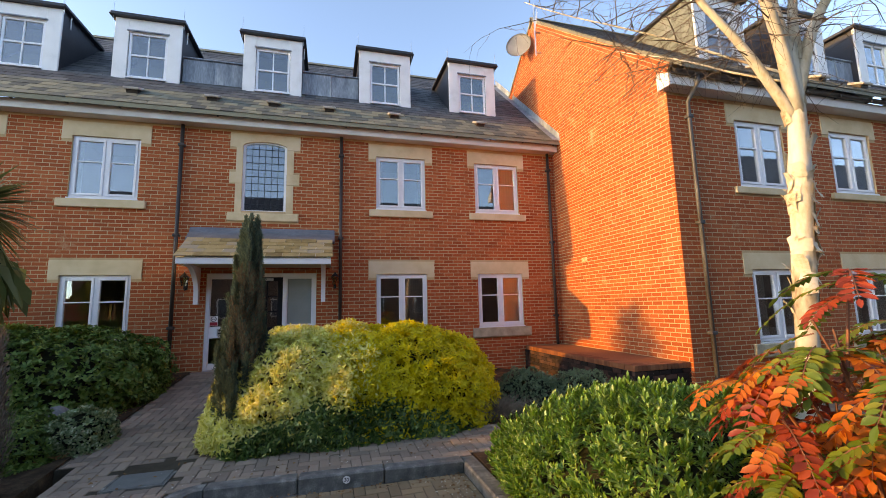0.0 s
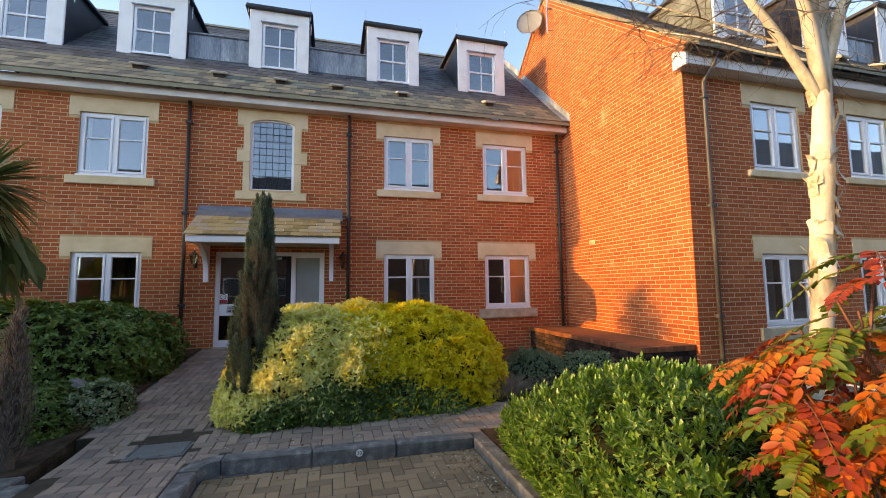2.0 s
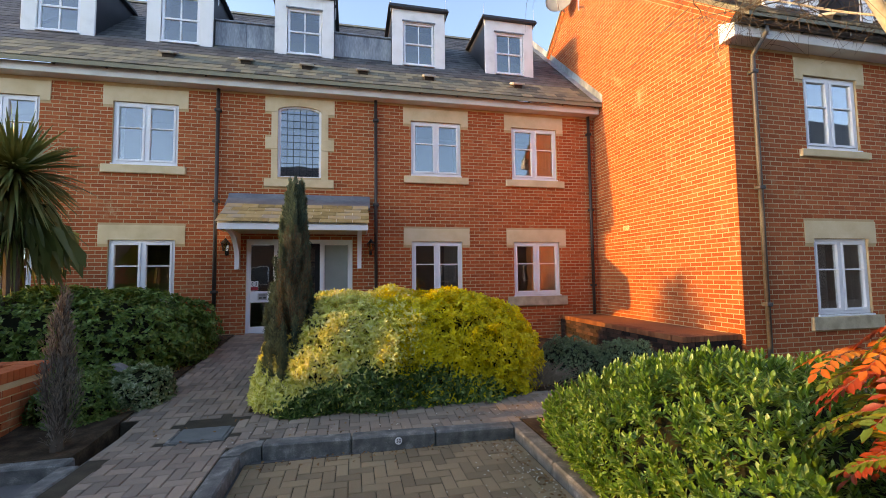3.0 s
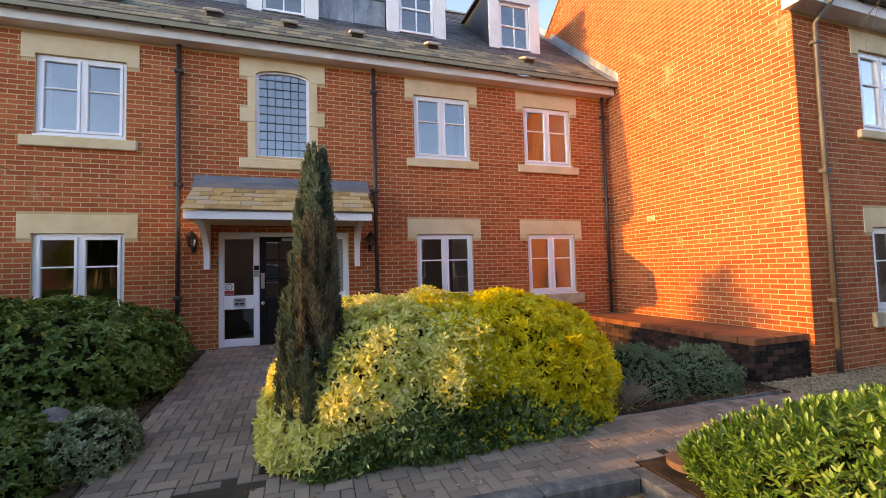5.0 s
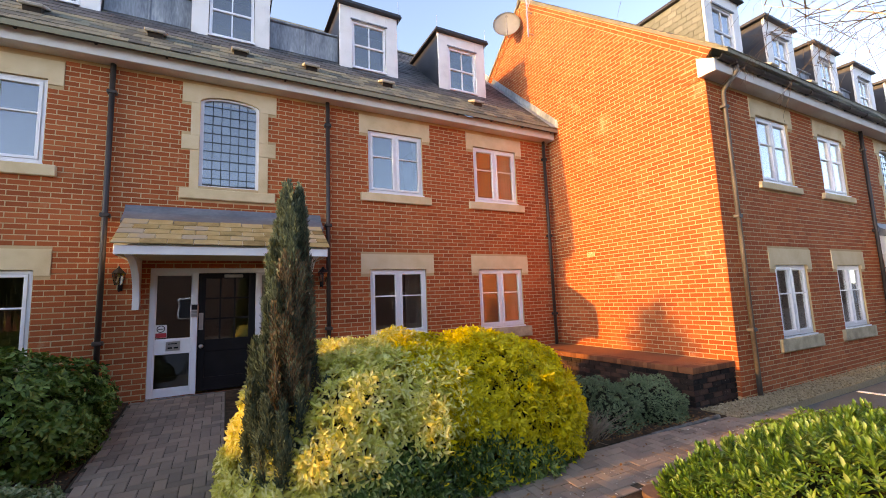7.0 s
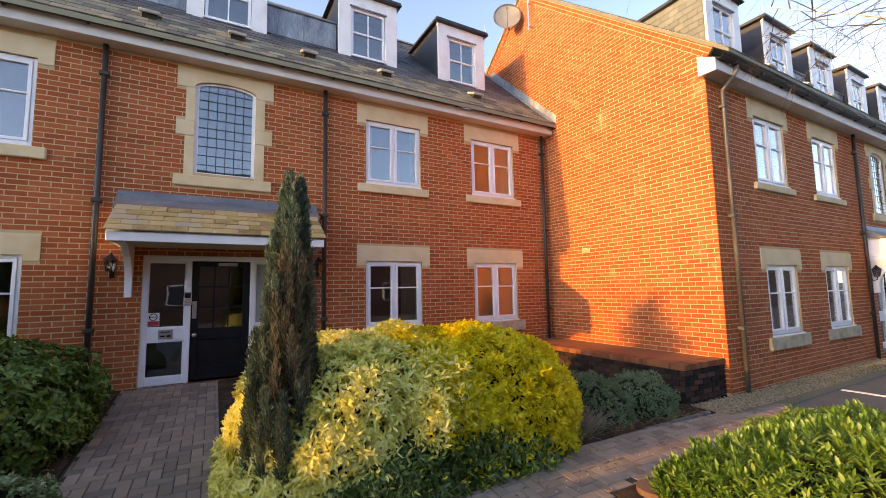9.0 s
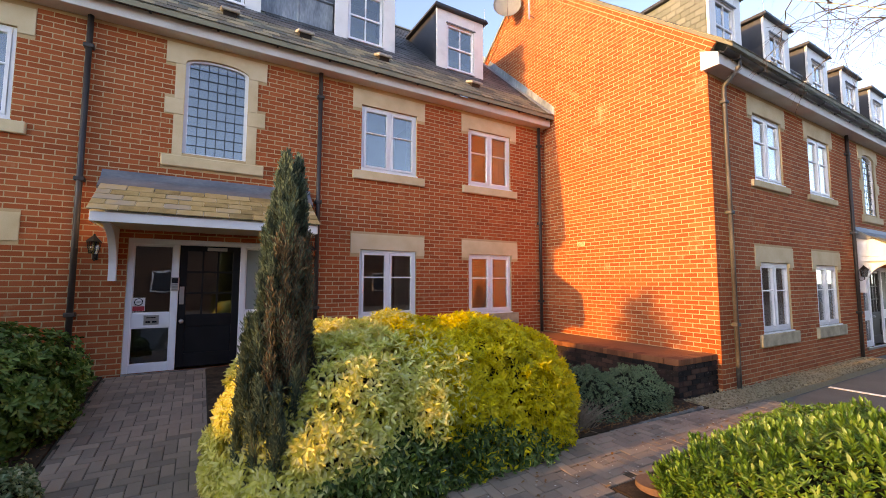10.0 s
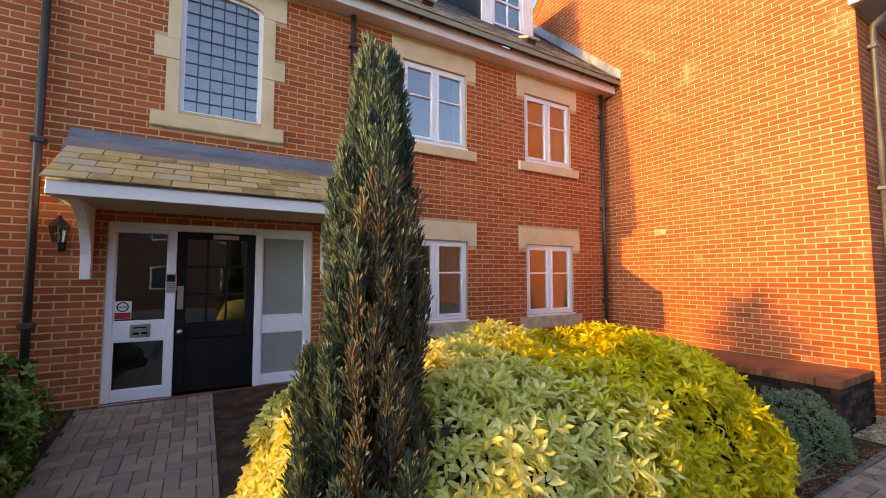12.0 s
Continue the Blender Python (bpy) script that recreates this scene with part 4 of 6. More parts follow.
def dormer(m, roofline, cheek, group, deep):
    """A flat-roofed dormer: white boarded face, sash window, dark cheeks, lead roof. Local x 0..1.31, d inward, z up."""
    o = thing("dormer", "white-faced dormer with dark cheeks and a flat lead roof", "dormer", group, m=m)
    W, H = 1.31, 1.50
    part("face_board", boxes((0, 0.27, 0, 0.05, -0.04, H), bev=0.006), M_PAINT, o)
    part("face_board", boxes((W - 0.27, W, 0, 0.05, -0.04, H), bev=0.006), M_PAINT, o)
    part("face_board", boxes((0.27, W - 0.27, 0.002, 0.05, 1.19, H), bev=0.003), M_PAINT, o)
    part("apron", boxes((0.27, W - 0.27, 0.02, 0.06, -0.06, 0.09)), M_LEAD, o, "grey lead apron")
    part("sill", boxes((0.26, W - 0.26, -0.03, 0.05, 0.09, 0.125), bev=0.005), M_UPVC, o)
    part("hood", boxes((0.24, W - 0.24, -0.035, 0.0, 1.195, 1.225), bev=0.004), M_LEAD, o)
    x0, x1, z0, z1 = 0.28, W - 0.28, 0.125, 1.19
    w = part("sash_window", bars(x0, x1, z0, z1, 0.05, 0.03, 0.09), M_UPVC, o)
    zm = (z0 + z1) / 2
    part("meeting_rail", boxes((x0 + 0.05, x1 - 0.05, 0.03, 0.08, zm - 0.02, zm + 0.02), bev=0.003), M_UPVC, w)
    xm = (x0 + x1) / 2
    part("glazing_bar", boxes((xm - 0.012, xm + 0.012, 0.035, 0.07, z0 + 0.05, z1 - 0.05)), M_UPVC, w)
    for a, b in ((x0 + 0.05, xm - 0.012), (xm + 0.012, x1 - 0.05)):
        pane(a, b, z0 + 0.05, zm - 0.02, 0.055, w)
        pane(a, b, zm + 0.02, z1 - 0.05, 0.055, w)
    part("room", boxes((0.1, W - 0.1, 0.9, 0.95, -0.1, H)), M_WALLIN, o)
    back = deep
    for xa, xb in ((0.0, 0.05), (W - 0.05, W)):
        bm = bmesh.new()
        prism(bm, [(0.051, -0.04), (0.051, H), (back, H), (back, roofline * back - 0.05)], "x", xa + 0.004, xb - 0.004)
        part("cheek", bm, cheek, o, "dark clad cheek")
    part("roof", boxes((-0.09, W + 0.09, -0.10, back, H, H + 0.035), (-0.075, W + 0.075, -0.085, back, H + 0.035, H + 0.085), bev=0.008), M_CHEEK, o, "dark lead roof edge")
    for xx in (-0.03, W + 0.03):
        part("rod", tube(bmesh.new(), [(xx, 0.0, H - 0.1), (xx, -0.04, H + 0.1), (xx, -0.02, H + 0.42)], [0.006, 0.006, 0.003], 5), M_STEEL, o)
    part("overflow_pipe", tube(bmesh.new(), [(W + 0.03, 0.25, H - 0.02), (W + 0.03, 0.25, H - 0.3)], [0.012, 0.012], 6), M_PAINT, o)
    return o


DORM = [-7.30, -5.03, -2.43, 0.25, 2.61]
DY = 9.97
for x in DORM:
    dormer(Matrix.Translation((x, DY, 6.50)), SLOPE, M_CHEEK, "dormers of the main roof", (1.5 + 6.5 - rz(DY)) / SLOPE)
WDY = 6.17
for k in range(5):
    dormer(Matrix.Translation((6.78 + 2.4 * k, WDY, 6.32)), WSLOPE, M_GSLATE if k == 0 else M_CHEEK, "dormers of the wing roof", (1.5 + 6.32 - wz(WDY)) / WSLOPE)


def lead_panel(m, w, h, group):
    o = thing("lead_panel", "stained grey lead-clad upstand between dormers", "roof panel", group, m=m)
    n = 2
    for k in range(n):
        part("lead_sheet", boxes((w * k / n + 0.004, w * (k + 1) / n - 0.004, 0, 0.06, -0.25, h), bev=0.006), M_LEAD, o)
        if k:
            part("roll", tube(bmesh.new(), [(w * k / n, -0.004, -0.25), (w * k / n, -0.004, h)], [0.018, 0.018], 8), M_LEAD, o)
    part("coping", boxes((0, w, -0.04, 1.05, h, h + 0.04), bev=0.012), M_LEAD, o)


lead_panel(Matrix.Translation((-3.72, 10.12, 6.58)), 1.29, 0.70, "lead panels")
lead_panel(Matrix.Translation((-1.12, 10.12, 6.58)), 1.37, 0.70, "lead panels")
lead_panel(Matrix.Translation((10.49, 6.32, 6.40)), 1.09, 0.62, "lead panels")
lead_panel(Matrix.Translation((12.89, 6.32, 6.40)), 1.09, 0.62, "lead panels")

for x in (-4.30, -2.85, -1.64, -0.46, 1.02, 3.17):
    v = thing("roof_vent", "grey slate vent standing proud of the roof", "roof vent", "roof vents", m=Matrix.Translation((x, 9.30, rz(9.30) + 0.02)) @ Matrix.Rotation(math.atan(SLOPE) * 0.55, 4, 'X'))
    part("hood", boxes((-0.14, 0.14, -0.14, 0.16, 0.03, 0.08), bev=0.012), M_VENT, v)
    part("throat", boxes((-0.10, 0.10, -0.09, 0.16, -0.05, 0.03)), M_PIPE, v)
for x in (7.4, 9.0, 10.2):
    v = thing("roof_vent", "grey slate vent standing proud of the roof", "roof vent", "roof vents", m=Matrix.Translation((x, 5.52, wz(5.52) + 0.02)) @ Matrix.Rotation(math.atan(SLOPE) * 0.55, 4, 'X'))
    part("hood", boxes((-0.14, 0.14, -0.14, 0.16, 0.03, 0.08), bev=0.012), M_VENT, v)
    part("throat", boxes((-0.10, 0.10, -0.09, 0.16, -0.05, 0.03)), M_PIPE, v)

# ---- dish, aerial, wall vent ----
dish = thing("satellite_dish", "grey satellite dish fixed high on the gable", "satellite dish", m=look((4.80, 10.1, 8.85), (0.2, 4.0, 10.2)) @ Matrix.Rotation(radians(180), 4, 'Y'))
bm = bmesh.new()
rings = []
for k in range(7):
    r = 0.36 * k / 6
    zz = 0.28 * r * r / 0.36
    rings.append([bm.verts.new((r * math.cos(a), r * 1.08 * math.sin(a), zz)) for a in [2 * math.pi * i / 28 for i in range(28)]] if k else [bm.verts.new((0, 0, 0))])
for i in range(28):
    bm.faces.new((rings[0][0], rings[1][i], rings[1][(i + 1) % 28]))
for k in range(1, 6):
    for i in range(28):
        bm.faces.new((rings[k][i], rings[k + 1][i], rings[k + 1][(i + 1) % 28], rings[k][(i + 1) % 28]))
bmesh.ops.solidify(bm, geom=bm.faces, thickness=0.008)
part("reflector", bm, M_DISH, dish, smooth=True)
part("feed_arm", tube(bmesh.new(), [(0, -0.36, 0.08), (0, -0.30, 0.28), (0, -0.06, 0.40)], [0.012] * 3, 6), M_GREY, dish)
part("feed_horn", tube(bmesh.new(), [(0, -0.06, 0.40), (0, 0.0, 0.36)], [0.035, 0.028], 10), M_GREY, dish)
part("back_bracket", boxes((-0.07, 0.07, -0.10, 0.10, -0.10, -0.012), bev=0.01), M_GREY, dish)
part("mount_arm", tube(bmesh.new(), [(0, 0, -0.08), (0.05, 0, -0.38)], [0.025, 0.025], 8), M_GREY, dish)
aer = thing("tv_aerial", "grey aerial mast with short cross elements on the gable", "aerial")
part("mast", tube(bmesh.new(), [(4.97, 9.45, 8.2), (4.97, 9.45, 9.75)], [0.02, 0.02], 8), M_STEEL, aer)
part("boom", tube(bmesh.new(), [(4.97, 9.45, 9.05), (4.75, 8.9, 9.05)], [0.012, 0.012], 6), M_STEEL, aer)
for k in range(6):
    p = Vector((4.97, 9.45, 9.05)).lerp(Vector((4.75, 8.9, 9.05)), (k + 0.5) / 6)
    part("element", tube(bmesh.new(), [(p.x, p.y, p.z - 0.13), (p.x, p.y, p.z + 0.13)], [0.006, 0.006], 5), M_STEEL, aer)
for z in (8.3, 8.9):
    part("wall_bracket", boxes((4.97, 5.12, 9.43, 9.47, z - 0.015, z + 0.015)), M_STEEL, aer)
wv = thing("wall_vent", "pale plastic vent grille in the gable wall", "vent", m=GABLE @ Matrix.Translation((-8.12, 0, 2.45)))
part("frame", bars(-0.10, 0.10, -0.045, 0.045, 0.014, -0.012, 0.01), M_STONE, wv)
for k in range(3):
    part("slat", boxes((-0.09, 0.09, -0.008, 0.006, -0.022 + k * 0.018, -0.012 + k * 0.018)), M_STONE, wv)


# ---- low plinth in the corner ----
plinth = thing("low_wall", "low stained brick plinth wall, toned down for shade, with an orange brick-on-edge coping", "low wall")
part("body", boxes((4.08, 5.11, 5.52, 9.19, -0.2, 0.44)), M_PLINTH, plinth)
part("cap", boxes((4.20, 5.11, 5.64, 9.19, 0.44, 0.515)), M_COPING, plinth)


# ---- planting ----
def bush(name, label, category, c, r, n, leaf, mat_l, power=2.6, bumps=0.10, freq=2.2, seed=0.0, low=-0.1, lift=0.35, group="", dark=None, foliage="foliage", taper=None, outward=0.42, whorl=6, mixed=None):
    """A shrub: a near-black core that paints the shade under many separate leaves; dark(p) picks leaves of a second,
    darker part.
    """
    b = thing(name, label, category, group)
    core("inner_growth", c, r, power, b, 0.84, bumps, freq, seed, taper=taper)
    p, nr = dome_points(n // whorl, c, r, power, bumps, freq, seed, low, 0.16, taper)
    p[:, 2] = np.maximum(p[:, 2], c[2] + 0.02)
    ax = nr + RNG.normal(size=p.shape) * 0.38 + np.array([0, 0, lift * 0.6])
    ax /= np.linalg.norm(ax, axis=1, keepdims=True)
    sd = np.cross(ax, RNG.normal(size=p.shape))
    sd /= np.linalg.norm(sd, axis=1, keepdims=True)
    td = np.cross(ax, sd)
    P, Wy, U = [], [], []
    for k in range(whorl):
        a = 2 * math.pi * k / whorl + RNG.normal(size=(len(p), 1)) * 0.3
        rad = np.cos(a) * sd + np.sin(a) * td
        P.append(p + rad * 0.004 + ax * 0.004 * (k % 3))
        Wy.append(rad + ax * (outward + RNG.normal(size=(len(p), 1)) * 0.22))
        U.append(ax + RNG.normal(size=p.shape) * 0.12)
    p, way, up = np.concatenate(P), np.concatenate(Wy), np.concatenate(U)
    if dark is None:
        leaves(foliage, p, way, up, leaf[0], leaf[1], mat_l, b, 0.32)
    else:
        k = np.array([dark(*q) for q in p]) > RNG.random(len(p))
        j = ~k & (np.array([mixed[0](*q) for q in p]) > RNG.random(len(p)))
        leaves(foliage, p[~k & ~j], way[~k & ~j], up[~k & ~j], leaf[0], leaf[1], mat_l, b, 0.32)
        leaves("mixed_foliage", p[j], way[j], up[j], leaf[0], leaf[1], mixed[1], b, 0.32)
        leaves("shaded_foliage", p[k], way[k], up[k], leaf[0], leaf[1], L_DARK, b, label="dark green lower leaves, toned down for shade")
    return b


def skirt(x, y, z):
    """Where the darker green leaves paint in shade: low on the front, not at the outer end."""
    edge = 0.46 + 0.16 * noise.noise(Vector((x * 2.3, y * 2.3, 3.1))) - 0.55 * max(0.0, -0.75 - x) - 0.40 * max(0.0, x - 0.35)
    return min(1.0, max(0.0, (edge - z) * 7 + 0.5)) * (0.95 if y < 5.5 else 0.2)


ramp01 = lambda v: min(1.0, max(0.0, v)) ** 2 * (3 - 2 * min(1.0, max(0.0, v)))


def shrub_taper(x, y):
    """The near corner falls away towards the cypress; the back stays full."""
    back = ramp01((y - 5.22) / 0.36)
    return (0.56 + 0.44 * ramp01((x + 1.80) / 0.92)) * (1 - back) + (0.96 + 0.04 * ramp01((x + 1.75) / 0.9)) * back


bush("variegated_shrub", "pale yellow-green variegated evergreen shrub with a dark green skirt toned for shade", "shrub", (-0.61, 5.80, 0.0), (1.15, 0.98, 1.22), 60000, (0.062, 0.021), L_PALE, power=3.1, seed=1.0, bumps=0.10, dark=skirt, low=-0.02,
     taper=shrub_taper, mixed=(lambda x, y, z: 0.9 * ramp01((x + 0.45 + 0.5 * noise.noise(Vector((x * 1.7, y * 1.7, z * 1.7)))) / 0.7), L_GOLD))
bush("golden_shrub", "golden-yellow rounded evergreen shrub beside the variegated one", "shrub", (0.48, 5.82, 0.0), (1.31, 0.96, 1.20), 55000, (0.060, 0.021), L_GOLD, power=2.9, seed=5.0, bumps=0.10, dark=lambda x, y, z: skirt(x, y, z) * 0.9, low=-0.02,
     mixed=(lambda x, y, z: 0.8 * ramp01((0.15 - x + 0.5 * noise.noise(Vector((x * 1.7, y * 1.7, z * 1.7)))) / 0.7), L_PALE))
hebe_taper = lambda x, y: (1.0 - 0.52 * ramp01((y - 2.3) / 1.9)) * (1.0 - 0.72 * ramp01((0.98 - math.hypot(x - 1.85, y - 1.12)) / 0.4))
bush("laurel_hedge", "broad dark green evergreen hedge below the windows", "hedge", (-5.35, 7.55, 0.1), (2.45, 1.25, 1.20), 42000, (0.065, 0.032), L_HEDGE, power=3.6, seed=2.0, bumps=0.07, low=-0.02)
bush("juniper", "low grey-green spreading juniper mound", "shrub", (2.42, 5.72, 0.0), (0.50, 0.46, 0.50), 12000, (0.03, 0.010), L_YEW, outward=1.3, whorl=5, power=2.2, seed=3.0, bumps=0.22, freq=5, group="junipers", low=-0.05)
bush("juniper", "low grey-green spreading juniper mound", "shrub", (3.18, 5.66, -0.03), (0.56, 0.46, 0.49), 13000, (0.03, 0.010), L_YEW, outward=1.3, whorl=5, power=2.2, seed=4.0, bumps=0.22, freq=5, group="junipers", low=-0.05)
bush("hebe_shrub", "bright green hebe shrub with upright leaf rosettes", "shrub", (1.70, 2.32, 0.0), (0.78, 1.62, 0.80), 34000, (0.042, 0.015), L_HEBE, outward=0.6, power=3.0, seed=6.0, bumps=0.13, freq=3.2, lift=0.7, low=-0.02, taper=hebe_taper)
bush("hebe_shrub", "lower green hebe shrub spreading behind the first", "shrub", (2.85, 3.40, 0.0), (1.25, 0.70, 0.44), 22000, (0.042, 0.015), L_HEBE, outward=0.6, power=2.8, seed=16.0, bumps=0.14, freq=3.2, lift=0.7, low=-0.02)
bush("silver_shrub", "small silver-edged shrub by the path", "shrub", (-3.05, 5.72, 0.02), (0.34, 0.38, 0.44), 6000, (0.035, 0.02), L_SILVER, power=2.3, seed=7.0, bumps=0.2, freq=4)
bush("green_shrub", "low loose green shrub in the bed", "shrub", (-3.52, 5.50, 0.02), (0.40, 0.42, 0.46), 7500, (0.04, 0.02), L_HEDGE, power=2.3, seed=8.0, bumps=0.2, freq=4)

# rosettes of upright tips on the hebe
tips, nr = dome_points(1700, (1.70, 2.32, 0.0), (0.80, 1.64, 0.83), 3.0, 0.13, 3.2, 6.0, 0.05, 0.02, hebe_taper)
hebe = bpy.data.objects["hebe_shrub"]
bases, ways, ups = [], [], []
for p, q in zip(tips, nr):
    ax = Vector(q) * 0.6 + Vector((RNG.normal() * 0.2, RNG.normal() * 0.2, 0.8))
    ax.normalize()
    s = ax.orthogonal().normalized()
    t = ax.cross(s)
    for k in range(14):
        a = k * 2.4
        rad = math.cos(a) * s + math.sin(a) * t
        bases.append(Vector(p) + ax * (0.008 * k))
        ways.append(rad * (1.1 - 0.06 * k) + ax * (0.35 + 0.05 * k))
        ups.append(ax)
leaves("shoot_growth", np.array(bases), np.array(ways), np.array(ups), 0.056, 0.019, L_HEBE, hebe)


def cypress(name, label, c, h, r0, plumes, per, mat_l, seed, tilt=0.0, dry=False):
    """Upright conifer: a trunk, and plumes that leave it and turn upward, each clothed in fine sprays."""
    o = thing(name, label, "conifer")
    axis = lambda t: np.array([c[0] + tilt * t, c[1], c[2] + t * h])
    part("trunk", tube(bmesh.new(), [tuple(axis(t)) for t in (-0.02, 0.5, 0.97)], [0.05, 0.03, 0.005], 8), M_TWIG, o)
    twigs = bmesh.new()
    P, D, U, dead = [], [], [], []
    for k in range(plumes):
        t = 0.90 * ((k + 0.5) / plumes) ** 1.12
        a = k * 2.39996 + RNG.normal() * 0.25
        ln = (0.20 + 0.34 * (1 - t)) * RNG.uniform(0.75, 1.25)
        reach = r0 * max(0.06, (1 - t) ** 0.72) * (1 + 0.28 * noise.noise(Vector((math.cos(a) * 1.3, math.sin(a) * 1.3, t * h * 1.9 + seed)))) * RNG.uniform(0.78, 1.03)
        out = np.array([math.cos(a), math.sin(a), 0.0])
        root = axis(t)
        spine = [root + out * reach * (1 - (1 - s) ** 2.2) + np.array([0, 0, ln * s ** 1.25]) for s in (0, 0.25, 0.5, 0.75, 1.0)]
        tube(twigs, [tuple(p) for p in spine], [0.007, 0.006, 0.005, 0.003, 0.001], 4)
        brown = 0.22 < t < 0.66 and math.cos(a + 1.25) > 0.5
        m = int(per * (0.55 + 0.75 * (1 - t)))
        s = RNG.random(m) ** 0.75
        i = np.minimum(3, (s * 4).astype(int))
        sp = np.array(spine)
        f = (s * 4 - i)[:, None]
        base = sp[i] * (1 - f) + sp[i + 1] * f
        run = sp[i + 1] - sp[i]
        run /= np.linalg.norm(run, axis=1, keepdims=True)
        side = RNG.normal(size=(m, 3))
        wide = 0.055 * np.sqrt(np.clip(1.05 - s, 0.02, 1)) * (0.5 + 0.5 * (1 - t))
        base = base + side * (wide * 0.55)[:, None]
        P.append(base)
        D.append(run * 0.9 + side * 0.34 + out * 0.16 + np.array([0, 0, 0.45]))
        U.append(out + RNG.normal(size=(m, 3)) * 0.5)
        dead.append(np.full(m, brown) & (RNG.random(m) < 0.85))
    P, D, U, dead = np.concatenate(P), np.concatenate(D), np.concatenate(U), np.concatenate(dead)
    part("branch_growth", twigs, M_TWIG, o)["kind"] = "stuff"
    if dry:
        leaves("foliage", P, D, U, 0.05, 0.008, mat_l, o)
        return o
    leaves("foliage", P[~dead], D[~dead], U[~dead], 0.034, 0.0085, mat_l, o)
    leaves("dead_foliage", P[dead][::2], D[dead][::2], U[dead][::2], 0.036, 0.007, L_CYPDEAD, o, label="browned dead sprays")
    return o


cypress("cypress", "narrow upright grey-green cypress with brown patches beside the porch", (-1.365, 5.28, 0.02), 2.64, 0.32, 200, 580, L_CYP, 11.0, 0.05)
cypress("dead_conifer", "thin upright browned conifer in the bed", (-3.18, 4.55, 0.0), 1.28, 0.13, 46, 90, L_DRY, 12.0, 0.0, True)


def twiggy(name, label, c, r, h, n, material):
    o = thing(name, label, "dead plant")
    bm = bmesh.new()
    for k in range(n):
        a, s = RNG.random() * 6.28, RNG.random() ** 0.5
        b = Vector((c[0] + r[0] * 0.6 * s * math.cos(a), c[1] + r[1] * 0.6 * s * math.sin(a), c[2]))
        e = b + Vector((RNG.normal() * r[0] * 0.55, RNG.normal() * r[1] * 0.55, h * RNG.uniform(0.4, 1.0)))
        m = b.lerp(e, 0.5) + Vector((RNG.normal() * 0.03, RNG.normal() * 0.03, 0.05))
        tube(bm, [b, m, e], [0.005, 0.004, 0.0015], 4)
    part("twig_growth", bm, material, o)["kind"] = "stuff"
    return o


twiggy("dry_lavender", "dry leafless grey-brown lavender at the bed edge", (1.66, 5.32, 0.0), (0.46, 0.24, 0), 0.36, 420, M_DRYTWIG)

# litter in the middle bed and at the path edge
q = np.stack([RNG.uniform(0.6, 3.8, 700), 5.1 + RNG.random(700) ** 2 * 0.8, np.zeros(700)], 1)
q2 = np.stack([-2.98 - np.abs(RNG.normal(size=260)) * 0.12, RNG.uniform(5.2, 8.8, 260), np.zeros(260)], 1)
q3 = np.stack([RNG.uniform(-1.5, 0.84, 90), 4.09 - np.abs(RNG.normal(size=90)) * 0.10, np.zeros(90)], 1)
q4 = np.stack([0.80 - np.abs(RNG.normal(size=120)) * 0.10, RNG.uniform(2.4, 4.05, 120), np.zeros(120)], 1)
q5 = np.stack([RNG.uniform(-2.7, 4.5, 160), RNG.uniform(4.3, 5.05, 160), np.zeros(160)], 1)
for arr, flat in ((q, None), (q2, None), (q3, -0.095), (q4, -0.095), (q5, None)):
    arr[:, 2] = [(ground_z(x, y) + (0.035 if k2 else 0.008)) if flat is None else flat for (x, y, _), k2 in zip(arr, [arr is q or arr is q2] * len(arr))]
q = np.concatenate([q, q2, q3, q4, q5])
w = RNG.normal(size=q.shape); w[:, 2] *= 0.25
u = RNG.normal(size=q.shape) * 0.3; u[:, 2] += 1
tagged(leaves("leaf_litter", q, w, u, 0.035, 0.02, M_LEAFLITTER, None), "scattered brown fallen leaves on soil and paving", "leaf litter", kind="stuff")

n = 420
f1 = np.stack([RNG.uniform(-2.6, 3.6, n), RNG.uniform(4.25, 5.0, n), np.full(n, 0.004)], 1)
f1[: n // 2] = np.stack([0.84 - np.abs(RNG.normal(size=n // 2)) * 0.22, RNG.uniform(1.6, 4.0, n // 2), np.full(n // 2, -0.094)], 1)
w = RNG.normal(size=f1.shape); w[:, 2] *= 0.1
u = RNG.normal(size=f1.shape) * 0.2; u[:, 2] += 1
tagged(leaves("petal_litter", f1, w, u, 0.020, 0.010, M_FLECK, None), "pale dry flecks scattered over the block paving", "leaf litter", kind="stuff")

# rock in the bed
rock = bmesh.new()
bmesh.ops.create_icosphere(rock, subdivisions=2, radius=0.11)
for v in rock.verts:
    v.co *= 1 + 0.6 * noise.noise(v.co * 9)
    v.co = Vector((v.co.x * 1.2 - 3.42, v.co.y + 6.02, max(-0.1, v.co.z * 1.25) + 0.33))
tagged(part("rock", rock, M_ROCK, smooth=False), "pale grey upright rock among shrubs", "rock")


